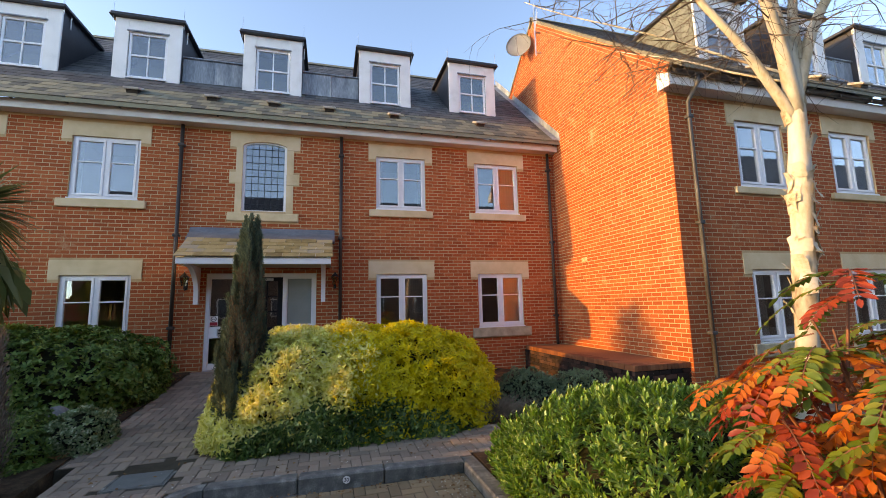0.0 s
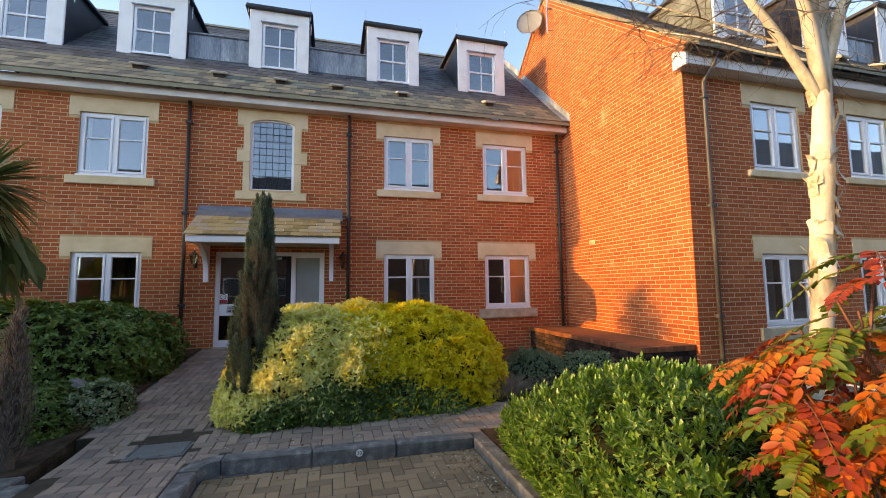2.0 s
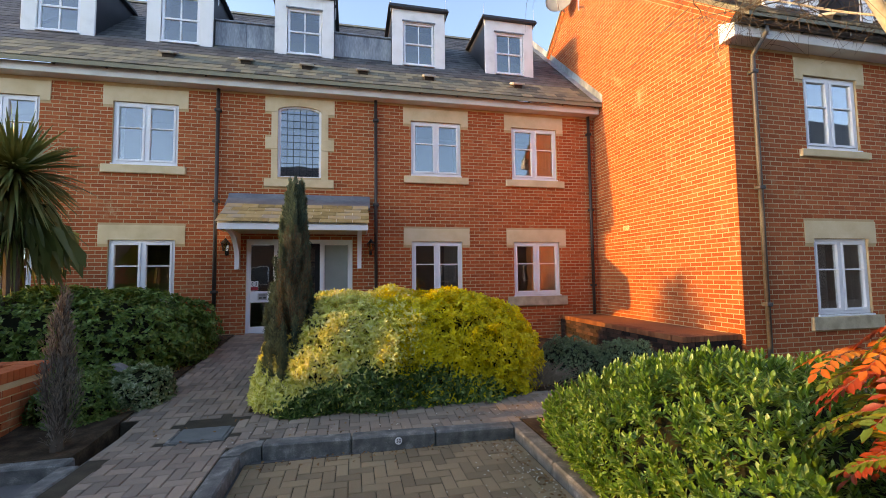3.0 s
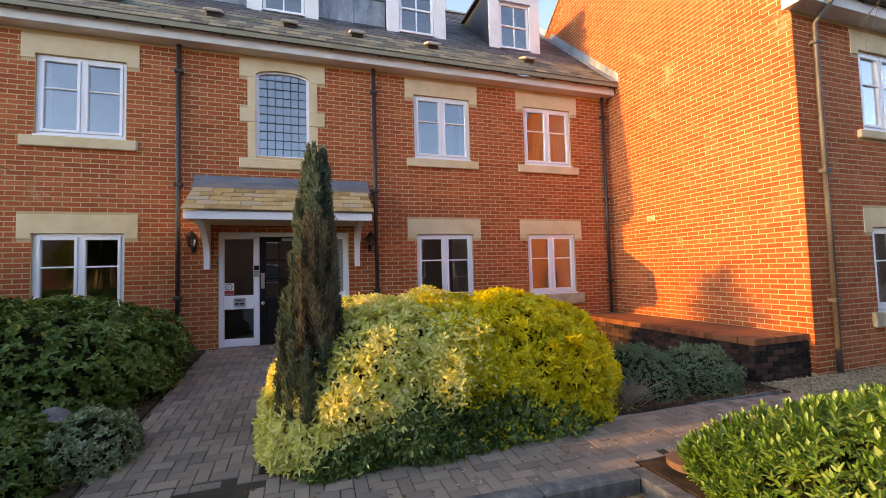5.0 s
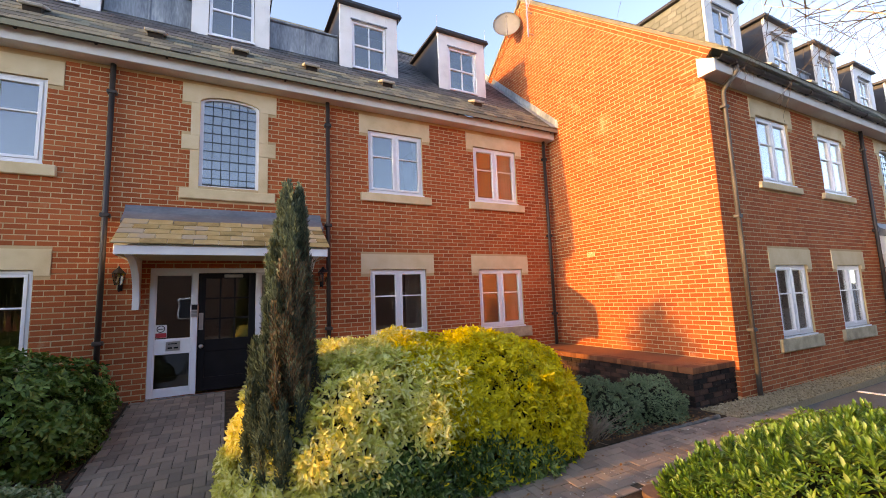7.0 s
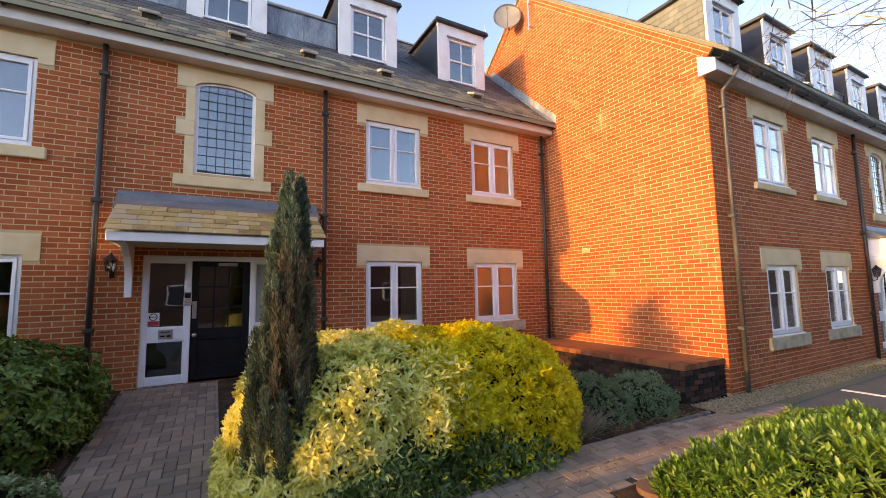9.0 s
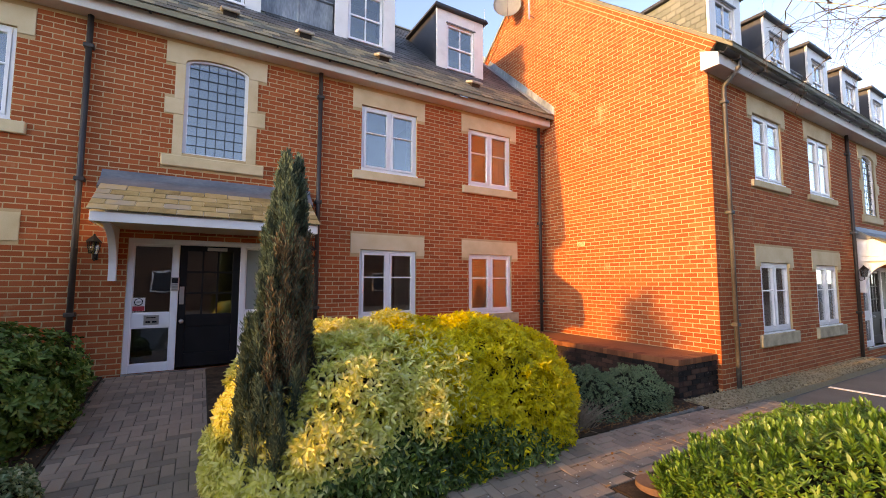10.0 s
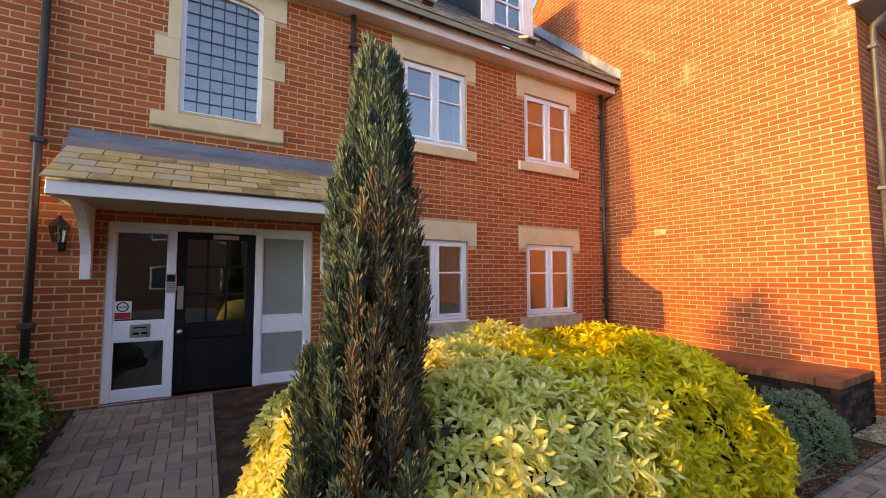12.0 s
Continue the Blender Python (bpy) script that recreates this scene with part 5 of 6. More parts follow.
# ---- red-leaved shrub ----
mah = thing("red_leaved_shrub", "autumn shrub with orange, red and olive pinnate leaves", "shrub")
CM = Vector((1.66, 1.12, 0.0))
LEAF_TONES = {"orange": L_ORANGE, "red": L_RED, "olive": L_OLIVE}
for k in range(42):
    a = k * 2.4 + RNG.normal() * 0.2
    sp = 0.50 * math.sqrt((k + 0.5) / 42)
    hgt = 1.18 - 1.05 * sp * sp + RNG.normal() * 0.14
    if k % 4 == 1:
        hgt += RNG.uniform(0.22, 0.44)
    root = CM + Vector((0.13 * RNG.normal(), 0.13 * RNG.normal(), 0.02))
    top = CM + Vector((math.cos(a) * sp, math.sin(a) * sp, hgt))
    part("stem", tube(bmesh.new(), [root, root.lerp(top, 0.5) + Vector((0, 0, 0.10)), top], [0.010, 0.008, 0.005], 5), M_STALK, mah)
    tone = RNG.random()
    main = ("olive" if tone < 0.5 else "orange") if hgt > 1.28 else ("red" if hgt < 0.98 and tone > 0.45 or tone > 0.75 else ("olive" if tone < 0.28 else "orange"))
    for j in range(6):
        fa = j * 2.4 + RNG.normal() * 0.3 + k
        d = Vector((math.cos(fa) + 0.5 * math.cos(a), math.sin(fa) + 0.5 * math.sin(a), RNG.uniform(-0.25, 0.6))).normalized()
        ln = RNG.uniform(0.18, 0.32)
        kind = main if RNG.random() < 0.5 else ("orange", "red", "olive")[int(RNG.random() * 3)]
        side = d.cross(Vector((0, 0, 1))).normalized()
        origin = top - Vector((0, 0, 0.20 * RNG.random()))
        arc = [origin + d * ln * t + Vector((0, 0, -0.62 * ln * t * t)) for t in (0, 0.25, 0.5, 0.75, 1.0)]
        G = ([], [], [])
        for i in range(12):
            t = 0.12 + 0.88 * i / 11
            q = min(3, int(t * 4))
            p = arc[q].lerp(arc[q + 1], t * 4 - q)
            run = (arc[q + 1] - arc[q]).normalized()
            for sgn in ((-1, 1) if i < 11 else (0,)):
                G[0].append(p)
                G[1].append(side * sgn + run * (0.5 if sgn else 1.0) + Vector((0, 0, RNG.normal() * 0.12 - 0.18)))
                G[2].append(side.cross(run) + Vector((RNG.normal() * 0.2, RNG.normal() * 0.2, 0)))
        f = leaves("frond", np.array(G[0]), np.array(G[1]), np.array(G[2]), 0.058, 0.026, LEAF_TONES[kind], mah, fold=0.18, label=kind + " pinnate leaf")
        del f["kind"]
        part("leaf_stalk", tube(bmesh.new(), arc, [0.003, 0.003, 0.0025, 0.002, 0.0012], 4), M_STALK, f)

# ---- birch ----
birch = thing("birch_tree", "white-barked birch with peeling bark and bare winter twigs", "tree")
B = Vector((2.63, 2.03, 0.0))
LEAN = Vector((0.962, -0.272, 0.0))


def birch_axis(z):
    """The trunk's middle: it leans a little and straightens upward."""
    return Vector((B.x, B.y, z)) + LEAN * (-0.235 + 0.155 * z - 0.013 * z * z) + Vector((0.012 * math.sin(z * 2.7), 0.012 * math.cos(z * 2), 0))


def bark(bm, amp):
    for v in bm.verts:
        c = birch_axis(v.co.z)
        v.co += (v.co - c) * amp * (noise.noise(Vector((v.co.x * 16, v.co.y * 16, v.co.z * 5))) + 0.5 * noise.noise(v.co * 34))


bm = bmesh.new()
zs = [-0.1, 0.05] + [0.2 + 0.1 * k for k in range(31)] + [3.32]
tube(bm, [birch_axis(z) for z in zs], [(0.100 - 0.03 * min(1, max(0, z) / 0.4) + 0.003 * math.sin(z * 9) - 0.004 * z) * (1.0 if z < 2.7 else 1.0 - 0.45 * (z - 2.7) / 0.62) for z in zs], 24)
bark(bm, 0.16)
part("trunk", bm, M_BIRCH, birch, smooth=True)
F = birch_axis(3.02)
BOUGHS = [((-1.25, 0.25, 1.55), 0.030), ((-0.62, -0.08, 2.1), 0.044), ((0.0, 0.20, 2.1), 0.050), ((0.50, 0.10, 2.0), 0.034), ((0.92, -0.15, 1.65), 0.038), ((-0.25, 1.45, 0.85), 0.008), ((-1.30, 1.45, 1.15), 0.009)]
twigs = bmesh.new()
for n, ((dx, dy, dz), rad) in enumerate(BOUGHS):
    way = Vector((dx, dy, dz))
    start = F + Vector((0.02 * (dx > 0) - 0.02 * (dx < 0), 0, -0.30 + 0.06 * n))
    pts, rads = [], []
    for k in range(13):
        t = k / 12
        pts.append(start + Vector((dx * t * (0.7 + 0.3 * min(1, t * 2.5)), dy * t, dz * t + 0.30 * t)) + Vector((0.022 * math.sin(9 * t + n), 0.022 * math.cos(8 * t + n), 0)) * min(1, 3 * t))
        rads.append(rad * (1.15 - 0.75 * t) * (1 + 0.06 * math.sin(11 * t + 2 * n)))
    bm = bmesh.new()
    tube(bm, pts, rads, 12)
    for v in bm.verts:
        v.co += Vector((noise.noise(v.co * 17), noise.noise(v.co * 19 + Vector((3, 0, 0))), 0)) * 0.006
    part("limb", bm, M_BIRCH, birch, smooth=True)
    for k in range(22):
        m = 3 + k % 9
        p = pts[m].lerp(pts[m + 1], RNG.random())
        d = Vector((RNG.normal(), RNG.normal(), RNG.uniform(-0.3, 0.7))).normalized()
        ln = RNG.uniform(0.4, 1.15)
        line = [p]
        for s in range(1, 6):
            d = (d + Vector((RNG.normal() * 0.16, RNG.normal() * 0.16, -0.13 + RNG.normal() * 0.1))).normalized()
            line.append(line[-1] + d * ln / 5)
        tube(twigs, line, [0.0052, 0.0045, 0.0036, 0.0028, 0.002, 0.001], 4)
        for j in range(6):
            s = line[1 + j % 4].lerp(line[2 + j % 4], RNG.random())
            g = Vector((RNG.normal(), RNG.normal(), RNG.uniform(-1.4, 0.2))).normalized()
            fine = [s]
            for r in range(3):
                g = (g + Vector((RNG.normal() * 0.25, RNG.normal() * 0.25, -0.15))).normalized()
                fine.append(fine[-1] + g * RNG.uniform(0.06, 0.16))
            tube(twigs, fine, [0.0022, 0.0018, 0.0013, 0.0007], 3)
part("twig_growth", twigs, M_TWIG, birch)["kind"] = "stuff"
for k in range(52):
    z = 2.0 + RNG.normal() * 0.26 if k < 34 else RNG.uniform(1.2, 2.75)
    a = RNG.random() * 6.283
    r = 0.066
    w, h = RNG.uniform(0.035, 0.095), RNG.uniform(0.07, 0.20) * (1 if RNG.random() < 0.6 else -1)
    vs, fs = [], []
    out = RNG.uniform(0.012, 0.05)
    hub = birch_axis(z)
    for i in range(6):
        t = i / 5
        for j in range(5):
            u = j / 2 - 1
            aa = a + u * w / r / 2 * (1 - 0.3 * t + 0.10 * RNG.normal()) + 0.25 * t * math.sin(k)
            rr = r + 0.003 + out * (t * t * (1.7 - 0.9 * t) + 0.25 * t * noise.noise(Vector((u * 2, t * 3, k * 1.7)))) + 0.004 * RNG.random()
            vs.append((hub.x + rr * math.cos(aa), hub.y + rr * math.sin(aa), z + h * t * (1 - 0.30 * t) + 0.012 * u * math.cos(k)))
    for i in range(5):
        for j in range(4):
            o = 5 * i + j
            fs.append((o, o + 1, o + 6, o + 5))
    raw("bark_curl", vs, fs, M_PEEL, birch, smooth=True)

# ---- cabbage palm ----
palm = thing("cabbage_palm", "spiky cabbage palm with a tuft of sword leaves", "palm")
PC = Vector((-5.22, 6.96, 2.95))
part("trunk", tube(bmesh.new(), [(PC.x, PC.y, 0.1), (PC.x + 0.03, PC.y, 1.3), (PC.x, PC.y, 2.9)], [0.11, 0.085, 0.09], 10), M_TWIG, palm)
crown_v, crown_f = [], []
for k in range(720):
    hang = k > 300 and k % 2
    d = Vector((0.75 * RNG.normal(), 1.5 * RNG.normal(), -1.1 if hang else RNG.normal() * 0.7 + 0.35)).normalized()
    ln, wd = RNG.uniform(0.62, 1.0), RNG.uniform(0.024, 0.040)
    s = d.cross(Vector((0.1, 0.2, 1))).normalized()
    vs = []
    for i in range(5):
        t = i / 4
        p = PC + d * (0.05 + ln * t) - Vector((0, 0, (0.25 + 0.15 * hang) * t * t * (1.1 - max(0, d.z))))
        ww = wd * (0.6 + 1.2 * t) * (1 - t) + 0.002
        vs += [p - s * ww, p + s * ww]
    if hang:
        vs = [p - Vector((0, 0, 0.5 * RNG.random())) for p in vs]
    quads = [(2 * i, 2 * i + 1, 2 * i + 3, 2 * i + 2) for i in range(4)]
    if k < 300:
        raw("sword_leaf", vs, quads, L_PALM, palm)
    else:
        crown_f += [tuple(len(crown_v) + i for i in f) for f in quads]
        crown_v += vs
raw("leaf_crown", crown_v, crown_f, L_PALM, palm)["kind"] = "stuff"

# low brick wall in the left bed
lw = thing("garden_wall", "low brick garden wall with an orange brick coping", "low wall")
part("body", boxes((-6.5, -3.88, 5.41, 5.60, -0.1, 0.50), (-4.07, -3.88, 4.4, 5.41, -0.1, 0.50)), M_MORTAR, lw)

# ---- building across the court, seen in the window glass, plus an unseen east block ----
opp = thing("opposite_building", "brick block with slate roof across the courtyard, plus an added unseen east block", "building")
part("wall", boxes((-16, 48, -20, -13, -0.2, 6.9)), M_DBRICK, opp)
part("roof", prism(bmesh.new(), [(-12.7, 6.9), (-16.5, 10.4), (-20.3, 6.9)], "x", -16.3, 48.3), M_CHEEK, opp)
# nearer, taller block added out of view to cut skylight on the wing front
part("wall", boxes((13, 48, -13, -7, -0.2, 8.2)), M_DBRICK, opp)
part("roof", prism(bmesh.new(), [(-6.7, 8.2), (-10, 11.2), (-13.3, 8.2)], "x", 12.7, 48.3), M_CHEEK, opp)
for k in range(9):
    x = -14.5 + 3.4 * k
    for z in (1.0, 3.7):
        w = part("window", boxes((x, x + 1.2, -13.0, -12.95, z, z + 1.25)), M_PAINT, opp)
        part("pane", boxes((x + 0.08, x + 1.12, -12.95, -12.94, z + 0.07, z + 1.18)), M_CHEEK, w)


# ---- bricks, slates, pavers ----
BRICK_CACHE = {}


def piece_geo(lx, ly, lz, b):
    """Front-chamfered block without a back: x 0..lx, z 0..lz, front at y=0, back at ly."""
    v = [(b, 0, b), (lx - b, 0, b), (lx - b, 0, lz - b), (b, 0, lz - b), (0, b, 0), (lx, b, 0), (lx, b, lz), (0, b, lz), (0, ly, 0), (lx, ly, 0), (lx, ly, lz), (0, ly, lz)]
    f = [(0, 1, 2, 3)] + [(4 + k, 4 + (k + 1) % 4, (k + 1) % 4, k) for k in range(4)] + [(8 + k, 8 + (k + 1) % 4, 4 + (k + 1) % 4, 4 + k) for k in range(4)]
    return v, f


def piece_mesh(name, lx, ly, lz, b, material):
    key = (name, material.name, round(lx, 2), ly, lz)
    if key not in BRICK_CACHE:
        v, f = piece_geo(round(lx, 2), ly, lz, b)
        me = bpy.data.meshes.new(name)
        me.from_pydata(v, [], f)
        me.materials.append(material)
        BRICK_CACHE[key] = me
    return BRICK_CACHE[key]


def lay_bricks(parent, m, u0, u1, z0, z1, holes, near, material=None, limit=300, clip=None, local=True):
    """Stretcher bond of real bricks; the nearest few hundred are objects, the rest one mesh."""
    mt = material or M_BRICK
    mm = m if not local else Matrix.Identity(4)
    vs, fs, count = [], [], 0
    z, row = z0, 0
    while z + 0.06 < z1:
        spans = [(u0, u1)]
        if clip:
            a, b = clip(z + 0.065)
            spans = [(max(u0, a), min(u1, b))]
        for h in holes:
            if h[2] < z + 0.05 and h[3] > z + 0.015:
                spans = [s for a, b in spans for s in ((a, min(b, h[0] - 0.004)), (max(a, h[1] + 0.004), b)) if s[1] - s[0] > 0.03]
        for a, b in spans:
            k = math.floor((a - u0) / 0.225 - 1)
            while True:
                s = u0 + k * 0.225 + (0.1125 if row % 2 else 0.0)
                k += 1
                e = s + 0.212
                if s >= b - 0.012:
                    break
                s, e = max(s, a), min(e, b)
                if e - s < 0.012:
                    continue
                jig = RNG.uniform(-0.0012, 0.0012)
                if count < limit and near[0] < s and e < near[1] and near[2] < z < near[3]:
                    o = new("brick", piece_mesh("brick", e - s, 0.02, 0.061, 0.003, mt))
                    o.parent = parent
                    o.matrix_basis = mm @ Matrix.Translation((s, jig, z))
                    count += 1
                else:
                    v, f = piece_geo(e - s, 0.02, 0.061, 0.003)
                    q = len(vs)
                    for p in v:
                        w = mm @ Vector((p[0] + s, p[1] + jig, p[2] + z))
                        vs.append((w.x, w.y, w.z))
                    fs += [tuple(q + i for i in t) for t in f]
        z += 0.075
        row += 1
    o = raw("brickwork", vs, fs, mt, parent)
    o["kind"] = "stuff"


def dressings(wins, dx):
    hs = []
    for x, z in wins:
        hs.append((x, x + 1.14, z, z + 1.22))
        hs.append((x - 0.172, x + 1.312, z + 1.145, z + 1.505))
        hs.append((x - 0.162, x + 1.302, z - (0.19 if z > 2 else 0.245), z - 0.02))
    s = STAIR
    hs += [shift(DOOR, dx), (s[0] - 0.125 + dx, s[1] + 0.14 + dx, 3.50, 5.0), (s[0] - 0.25 + dx, s[1] + 0.27 + dx, 4.915, 5.225), (s[0] - 0.255 + dx, s[1] + 0.262 + dx, 3.33, 3.50),
           (s[0] - 0.245 + dx, s[1] + 0.262 + dx, 4.13, 4.37)]
    return hs


lay_bricks(wall_main, MAIN, X_LEFT, X_IN - 0.004, 0.0, 5.30, dressings(MAIN_WIN, 0), (-4.2, 0.5, 0.3, 2.6))
lay_bricks(wall_wing, WING, X_IN - 0.0, X_FAR, -0.075, 5.30, dressings(WING_WIN, DX), (5.1, 8.8, 0.0, 1.9))
verge = lambda z: (-(2 * RIDGE_W - WEAVE[0] - (z - WEAVE[1] + 0.13) / WSLOPE), -(WEAVE[0] + (z - WEAVE[1] + 0.13) / WSLOPE)) if z > 5.0 else (-14.2, -5.44)
lay_bricks(wall_gable, GABLE, -12.6, -5.44, 0.0, 9.6, [(-20, -9.25, -1, 5.4)], (-7.4, -5.44, 0.4, 2.2), clip=verge, local=False)
# raking verge courses along the front slope of the gable
ang = math.atan(WSLOPE)
ln = (RIDGE_W - WEAVE[0] - 0.35) / math.cos(ang)
rake = GABLE @ Matrix.Translation((-RIDGE_W, -0.028, wz(RIDGE_W) - 0.305)) @ Matrix.Rotation(ang, 4, 'Y')
lay_rows = thing("brick_verge", "raking projecting brick courses under the gable roof edge", "brick verge", kind="structure", m=rake)
lay_bricks(lay_rows, rake, 0.0, ln, 0.0, 0.225, [], (1.0, ln, -1, 1), limit=60)
o = part("backing", boxes((0.0, ln, 0.008, 0.05, -0.01, 0.23)), M_MORTAR, lay_rows)
rake2 = GABLE @ Matrix.Translation((-RIDGE_W, -0.028, wz(RIDGE_W) - 0.305)) @ Matrix.Rotation(-ang, 4, 'Y') @ Matrix.Translation((-ln, 0, 0))
lay2 = thing("brick_verge", "raking projecting brick courses under the gable roof edge", "brick verge", kind="structure", m=rake2)
lay_bricks(lay2, rake2, 0.0, ln - 0.05, 0.0, 0.225, [], (0, 0, 0, 0), limit=0)
part("backing", boxes((0.0, ln - 0.05, 0.008, 0.05, -0.01, 0.23)), M_MORTAR, lay2)

# plinth bricks: two faces and the coping
PF = Matrix.Translation((0, 5.505, 0))
PS = Matrix(((0, 1, 0, 4.065), (-1, 0, 0, 0), (0, 0, 1, 0), (0, 0, 0, 1)))
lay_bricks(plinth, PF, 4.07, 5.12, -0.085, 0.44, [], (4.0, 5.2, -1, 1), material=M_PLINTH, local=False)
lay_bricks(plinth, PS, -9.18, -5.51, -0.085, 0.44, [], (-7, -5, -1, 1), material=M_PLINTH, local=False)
for k in range(48):
    o = new("coping_brick", piece_mesh("coping_brick", 0.065, 0.215, 0.085, 0.004, M_COPING))
    o.parent = plinth
    o.matrix_basis = Matrix(((0, 1, 0, 4.05), (-1, 0, 0, 5.79 + k * 0.0705), (0, 0, 1, 0.44), (0, 0, 0, 1)))
for k in range(14):
    o = new("coping_brick", piece_mesh("coping_brick", 0.065, 0.215, 0.085, 0.004, M_COPING))
    o.parent = plinth
    o.matrix_basis = Matrix.Translation((4.055 + k * 0.0755, 5.49, 0.44))
lay_bricks(lw, Matrix.Translation((0, 5.40, 0)), -6.5, -4.08, 0.0, 0.50, [], (-9, 0, -1, 2), limit=60, local=False)
lay_bricks(lw, Matrix(((0, -1, 0, -3.87), (1, 0, 0, 0), (0, 0, 1, 0), (0, 0, 0, 1))), 4.4, 5.6, 0.0, 0.50, [], (0, 9, -1, 2), limit=60, local=False)
for k in range(34):
    o = new("coping_brick", piece_mesh("coping_brick_front", 0.065, 0.21, 0.105, 0.004, M_BRICK))
    o.parent = lw
    o.matrix_basis = Matrix.Translation((-6.5 + k * 0.075, 5.395, 0.50))
for k in range(16):
    o = new("coping_brick", piece_mesh("coping_brick_front", 0.065, 0.21, 0.105, 0.004, M_BRICK))
    o.parent = lw
    o.matrix_basis = Matrix(((0, -1, 0, -3.865), (1, 0, 0, 4.40 + k * 0.075), (0, 0, 1, 0.50), (0, 0, 0, 1)))


def lay_slates(parent, x0, x1, y_eave, z_eave, slope, y_ridge, near, skip, dark=5):
    """Courses of slates up a slope, each lapped over the one below."""
    a = math.atan(slope)
    cs, sn = math.cos(a), math.sin(a)
    total = (y_ridge - y_eave) / cs
    lots, count = {0: ([], []), 1: ([], [])}, 0
    tilt = Matrix.Rotation(a - 0.035, 4, 'X')
    row, s = 0, 0.0
    while s < total - 0.05:
        y, z = y_eave + s * cs, z_eave + s * sn
        x = x0 - (0.13 if row % 2 else 0.0)
        while x < x1:
            a0, b0 = max(x, x0) + 0.003, min(x + 0.26, x1) - 0.003
            x += 0.26
            if b0 - a0 < 0.04 or skip((a0 + b0) / 2, y):
                continue
            ox, dz = (a0 + b0) / 2, RNG.uniform(0.0, 0.006)
            lx = b0 - a0
            v = [(0, 0, 0), (lx, 0, 0), (lx, 0.26, 0), (0, 0.26, 0), (0, 0, 0.012), (lx, 0, 0.012), (lx, 0.26, 0.012), (0, 0.26, 0.012)]
            f = [(4, 5, 6, 7), (0, 1, 5, 4), (1, 2, 6, 5), (3, 0, 4, 7)]
            m = Matrix.Translation((a0, y, z + dz)) @ tilt
            if count < 300 and near[0] < ox < near[1] and row < near[2]:
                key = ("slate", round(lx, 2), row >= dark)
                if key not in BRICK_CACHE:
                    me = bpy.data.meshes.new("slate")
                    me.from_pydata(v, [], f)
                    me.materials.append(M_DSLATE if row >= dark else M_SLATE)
                    BRICK_CACHE[key] = me
                o = new("slate", BRICK_CACHE[key])
                o.parent = parent
                o.matrix_basis = m
                count += 1
            else:
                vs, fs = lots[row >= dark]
                q = len(vs)
                for p in v:
                    w = m @ Vector(p)
                    vs.append((w.x, w.y, w.z))
                fs += [tuple(q + i for i in t) for t in f]
        s += 0.19
        row += 1
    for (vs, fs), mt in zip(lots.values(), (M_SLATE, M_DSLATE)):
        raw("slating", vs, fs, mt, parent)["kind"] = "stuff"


def under(rows, y0, w=1.31, deep=1.6):
    return lambda x, y: any(d + 0.02 < x < d + w - 0.02 for d in rows) and y0 - 0.1 < y < y0 + deep - 0.25


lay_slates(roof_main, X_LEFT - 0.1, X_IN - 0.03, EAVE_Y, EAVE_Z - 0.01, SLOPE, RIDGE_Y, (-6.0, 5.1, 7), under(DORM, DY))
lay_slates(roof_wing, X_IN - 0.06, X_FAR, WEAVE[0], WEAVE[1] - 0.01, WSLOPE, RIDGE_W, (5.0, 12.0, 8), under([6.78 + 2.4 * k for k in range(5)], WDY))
# slates on the cheek of the first wing dormer
ck = bpy.data.objects["dormer.005"]
for r in range(11):
    z = 0.0 + r * 0.135
    y0, y1 = 0.06, min(1.6, max(0.1, (z + 0.05 + 6.32 - wz(WDY)) / WSLOPE))
    k, y = 0, y0 - (0.1 if r % 2 else 0)
    while y < y1:
        a0, b0 = max(y, y0), min(y + 0.2, y1)
        y += 0.2
        if b0 - a0 > 0.03:
            o = part("hung_slate", boxes((-0.012, 0.0, a0 + 0.002, b0 - 0.002, 0, 0.15)), M_GSLATE, ck)
            o.matrix_basis = Matrix.Translation((-0.002, 0, z)) @ Matrix.Rotation(0.08, 4, 'Y')


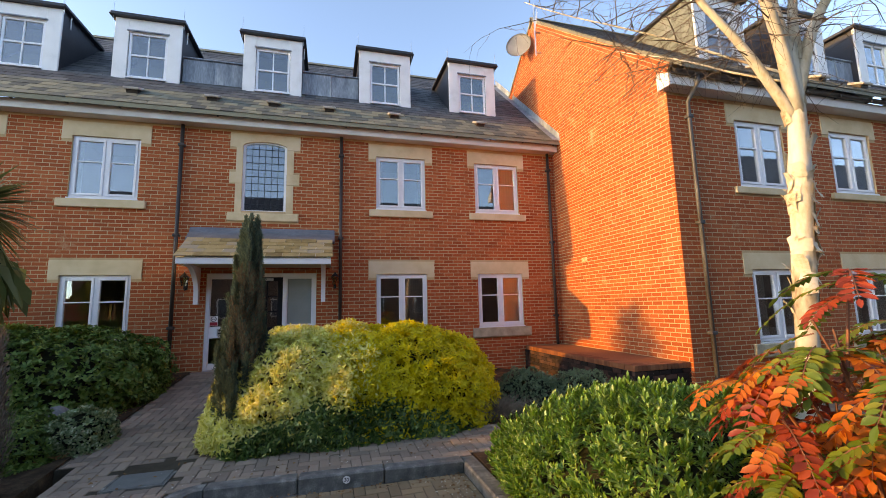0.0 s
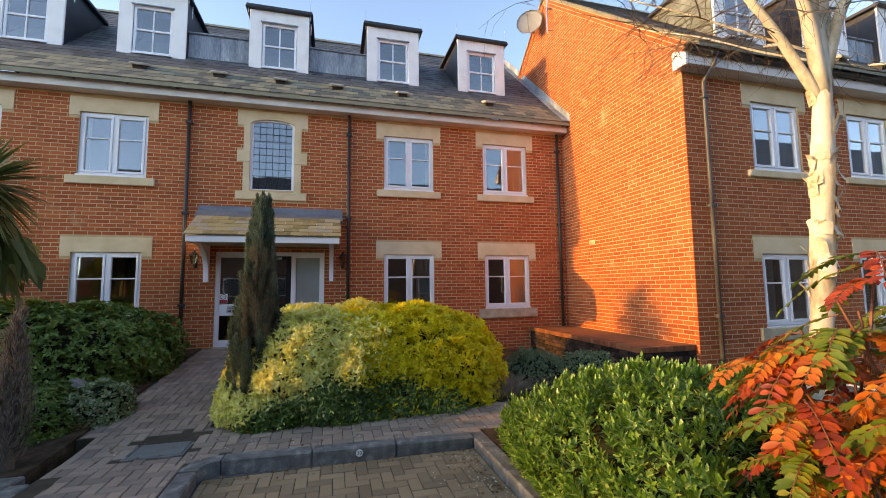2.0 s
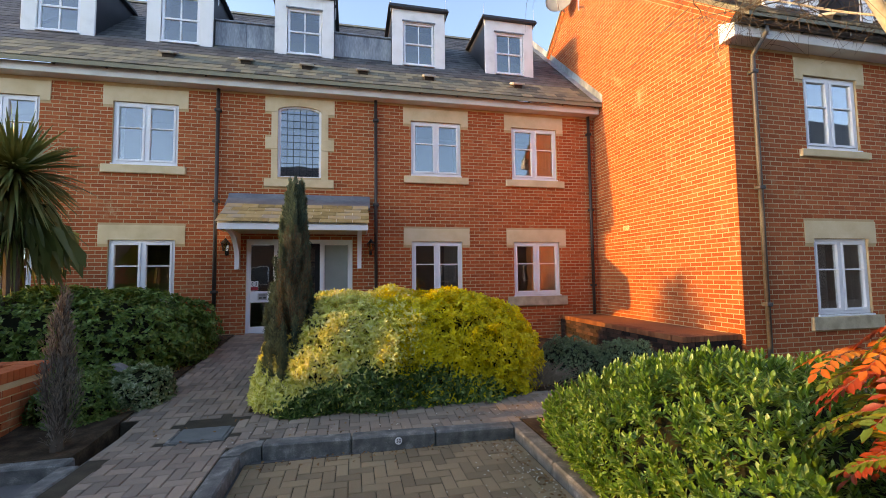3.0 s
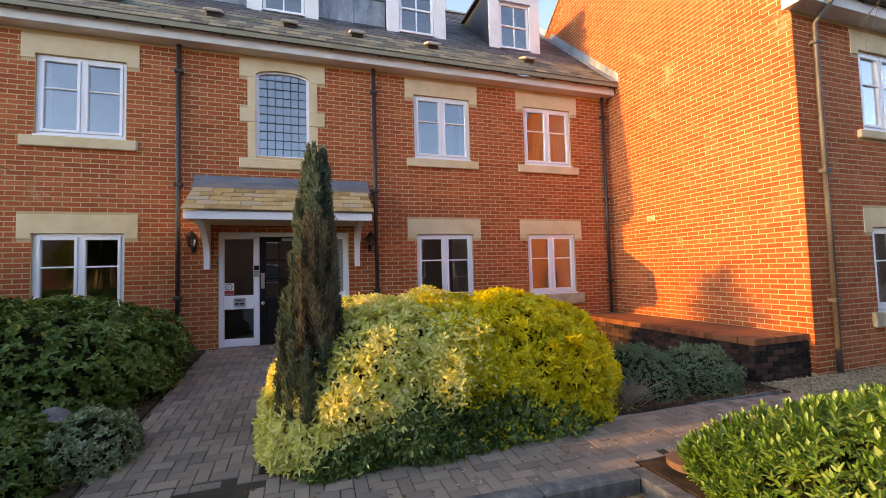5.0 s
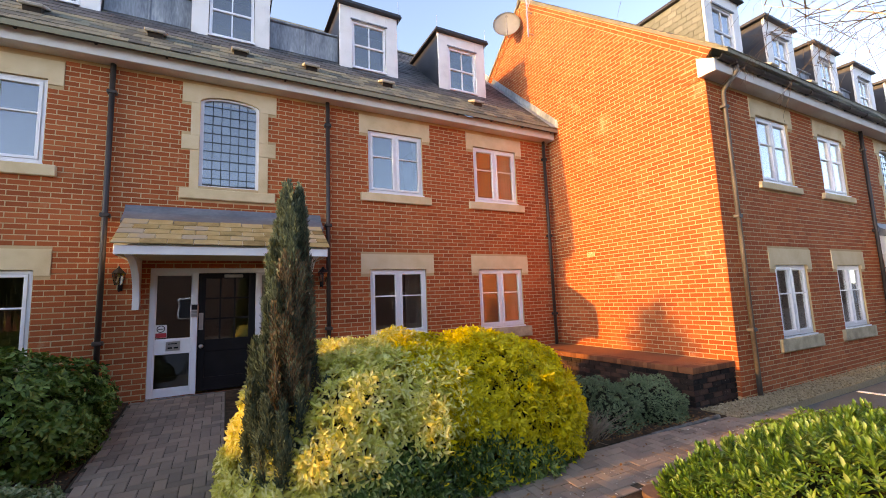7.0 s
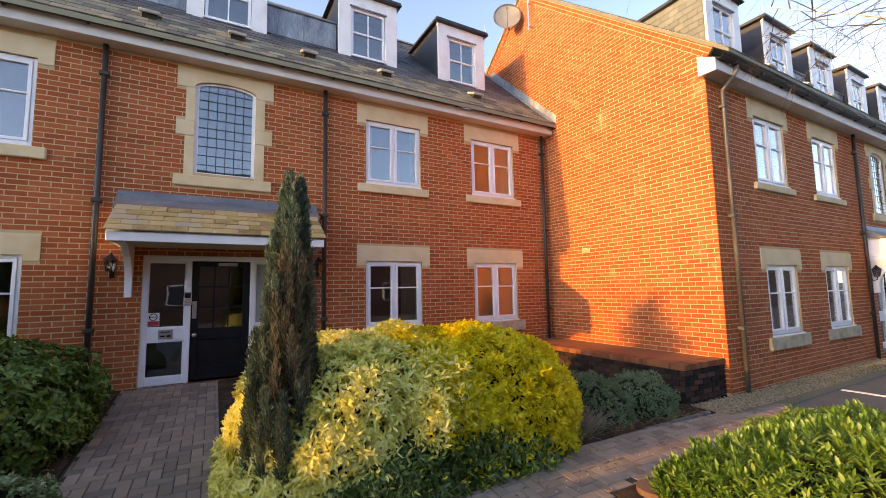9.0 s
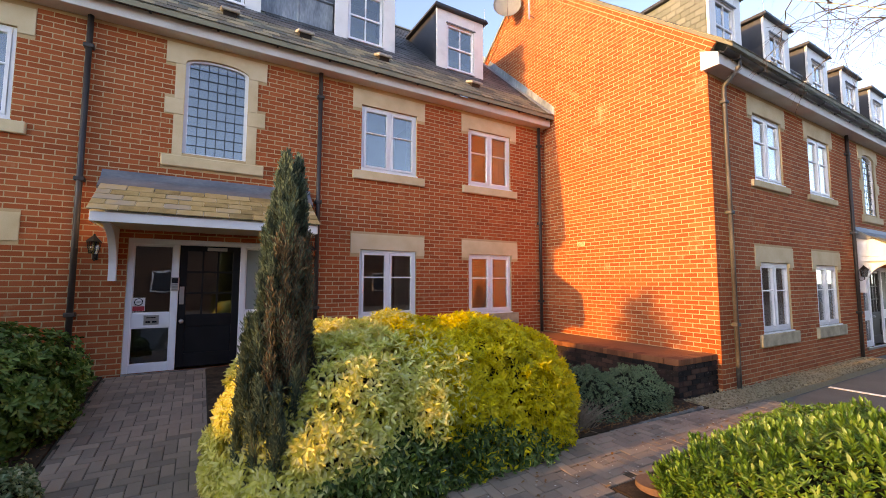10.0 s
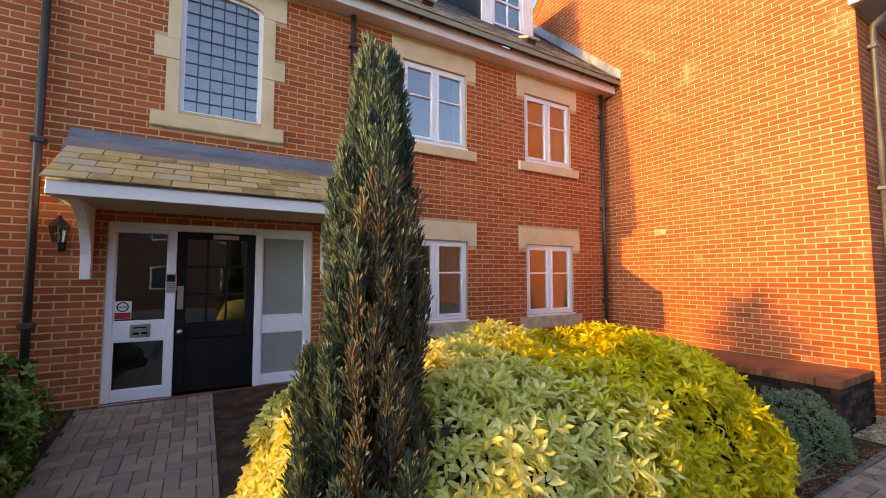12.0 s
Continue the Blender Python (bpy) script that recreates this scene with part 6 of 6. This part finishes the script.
def lay_pavers(parent, region, material, top, near, flat=None, skip=None):
    """Block paving in right-angled herringbone, 200 x 100 blocks."""
    x0, x1, y0, y1 = region
    vs, fs, count = [], [], 0
    nx, ny = int((x1 - x0) / 0.1) + 1, int((y1 - y0) / 0.1) + 1
    i0, j0 = round(x0 / 0.1), round(y0 / 0.1)
    for j in range(j0 - 1, j0 + ny + 1):
        for i in range(i0 - 1, i0 + nx + 1):
            r = (i - j) % 4
            if r not in (0, 3):
                continue
            ax, ay = i * 0.1, j * 0.1
            bx, by = ax + (0.2 if r == 0 else 0.1), ay + (0.1 if r == 0 else 0.2)
            ax, bx, ay, by = max(ax, x0), min(bx, x1), max(ay, y0), min(by, y1)
            if bx - ax < 0.02 or by - ay < 0.02:
                continue
            cx, cy = (ax + bx) / 2, (ay + by) / 2
            if skip and skip(cx, cy):
                continue
            jz = RNG.uniform(-0.003, 0.003)
            gz0 = lambda x, y: (ground_z(x, y) if flat is None else flat) + top + jz
            lx, ly, g, b = bx - ax - 0.005, by - ay - 0.005, 0.0025, 0.005
            z1 = gz0(cx, cy)
            tx, ty = gz0(cx + 0.05, cy) - gz0(cx - 0.05, cy), gz0(cx, cy + 0.05) - gz0(cx, cy - 0.05)
            whole = abs(lx - (0.195 if r == 0 else 0.095)) < 1e-4 and abs(ly - (0.095 if r == 0 else 0.195)) < 1e-4
            if count < 300 and whole and near[0] < cx < near[1] and near[2] < cy < near[3]:
                key = ("paver", material.name, r)
                if key not in BRICK_CACHE:
                    v = [(-lx / 2 + b, -ly / 2 + b, 0), (lx / 2 - b, -ly / 2 + b, 0), (lx / 2 - b, ly / 2 - b, 0), (-lx / 2 + b, ly / 2 - b, 0), (-lx / 2, -ly / 2, -b), (lx / 2, -ly / 2, -b), (lx / 2, ly / 2, -b), (-lx / 2, ly / 2, -b),
                         (-lx / 2, -ly / 2, -0.05), (lx / 2, -ly / 2, -0.05), (lx / 2, ly / 2, -0.05), (-lx / 2, ly / 2, -0.05)]
                    f = [(0, 1, 2, 3)] + [(4 + k, 4 + (k + 1) % 4, (k + 1) % 4, k) for k in range(4)] + [(8 + k, 8 + (k + 1) % 4, 4 + (k + 1) % 4, 4 + k) for k in range(4)]
                    me = bpy.data.meshes.new("paver")
                    me.from_pydata(v, [], f)
                    me.materials.append(material)
                    BRICK_CACHE[key] = me
                o = new("paver", BRICK_CACHE[key])
                o.parent = parent
                o.matrix_basis = Matrix.Translation((cx, cy, z1)) @ Matrix.Rotation(math.atan(ty / 0.1), 4, 'X') @ Matrix.Rotation(-math.atan(tx / 0.1), 4, 'Y')
                count += 1
                continue
            q = len(vs)
            for (px, py), dz in [((ax + g + b, ay + g + b), 0), ((bx - g - b, ay + g + b), 0), ((bx - g - b, by - g - b), 0), ((ax + g + b, by - g - b), 0),
                                 ((ax + g, ay + g), -b), ((bx - g, ay + g), -b), ((bx - g, by - g), -b), ((ax + g, by - g), -b), ((ax + g, ay + g), -0.05), ((bx - g, ay + g), -0.05), ((bx - g, by - g), -0.05), ((ax + g, by - g), -0.05)]:
                vs.append((px, py, gz0(px, py) + dz))
            f = [(0, 1, 2, 3)] + [(4 + k, 4 + (k + 1) % 4, (k + 1) % 4, k) for k in range(4)] + [(8 + k, 8 + (k + 1) % 4, 4 + (k + 1) % 4, 4 + k) for k in range(4)]
            fs += [tuple(q + k for k in t) for t in f]
    o = raw("paving_blocks", vs, fs, material, parent)
    o["kind"] = "stuff"


in_cover = lambda x, y: -2.32 < x < -1.80 and 4.42 < y < 5.04
lay_pavers(walkway, (-2.62, -1.74, -4.0, 4.30), M_PAVER, 0.0, (0, 0, 0, 0))
on_kerb = lambda x, y: in_cover(x, y) or (-1.6 < x < 1.02 and y < 4.325 - 0.0476 * (x + 1.45)) or (x > 1.0 and y < 4.33)
lay_pavers(walkway, (-2.78, 5.25, 4.24, 5.08), M_PAVER, 0.0, (-1.8, 1.6, 4.3, 5.1), skip=on_kerb)
lay_pavers(walkway, (-2.93, -1.76, 5.08, 9.12), M_PAVER, 0.0, (0, 0, 0, 0))
lay_pavers(bay, (-1.56, 0.855, -4.0, 4.08), M_BAYPAVER, -0.10, (-1.5, 0.8, 2.6, 4.0), flat=0.0)

# projecting bricks at the foot of the gable verge
foot = GABLE @ Matrix.Translation((0, -0.026, 0))
kneeler = thing("brick_kneeler", "short projecting brick courses at the foot of the gable verge", "brick verge", kind="structure", m=foot)
lay_bricks(kneeler, foot, -5.82, -5.445, 5.07, 5.30, [], (-6, -5, 5, 6), limit=20)
part("backing", boxes((-5.82, -5.445, 0.008, 0.05, 5.062, 5.295)), M_MORTAR, kneeler)

# pebbles on the gravel strip
n = 2600
vs, fs = [], []
for k in range(n):
    x, y = RNG.uniform(4.0, 11.0), RNG.uniform(4.92, 5.42)
    r = RNG.uniform(0.008, 0.02)
    q = len(vs)
    z = ground_z(x, y) + 0.03
    for d in ((1, 0, 0), (0, 1, 0), (-1, 0, 0), (0, -1, 0), (0, 0, 0.7), (0, 0, -0.7)):
        vs.append((x + d[0] * r * RNG.uniform(0.7, 1.3), y + d[1] * r * RNG.uniform(0.7, 1.3), z + d[2] * r))
    fs += [(q, q + 1, q + 4), (q + 1, q + 2, q + 4), (q + 2, q + 3, q + 4), (q + 3, q, q + 4), (q + 1, q, q + 5), (q + 2, q + 1, q + 5), (q + 3, q + 2, q + 5), (q, q + 3, q + 5)]
tagged(raw("pebbles", vs, fs, M_GRAVEL), "loose pale pebbles of the gravel strip", "gravel", kind="stuff")
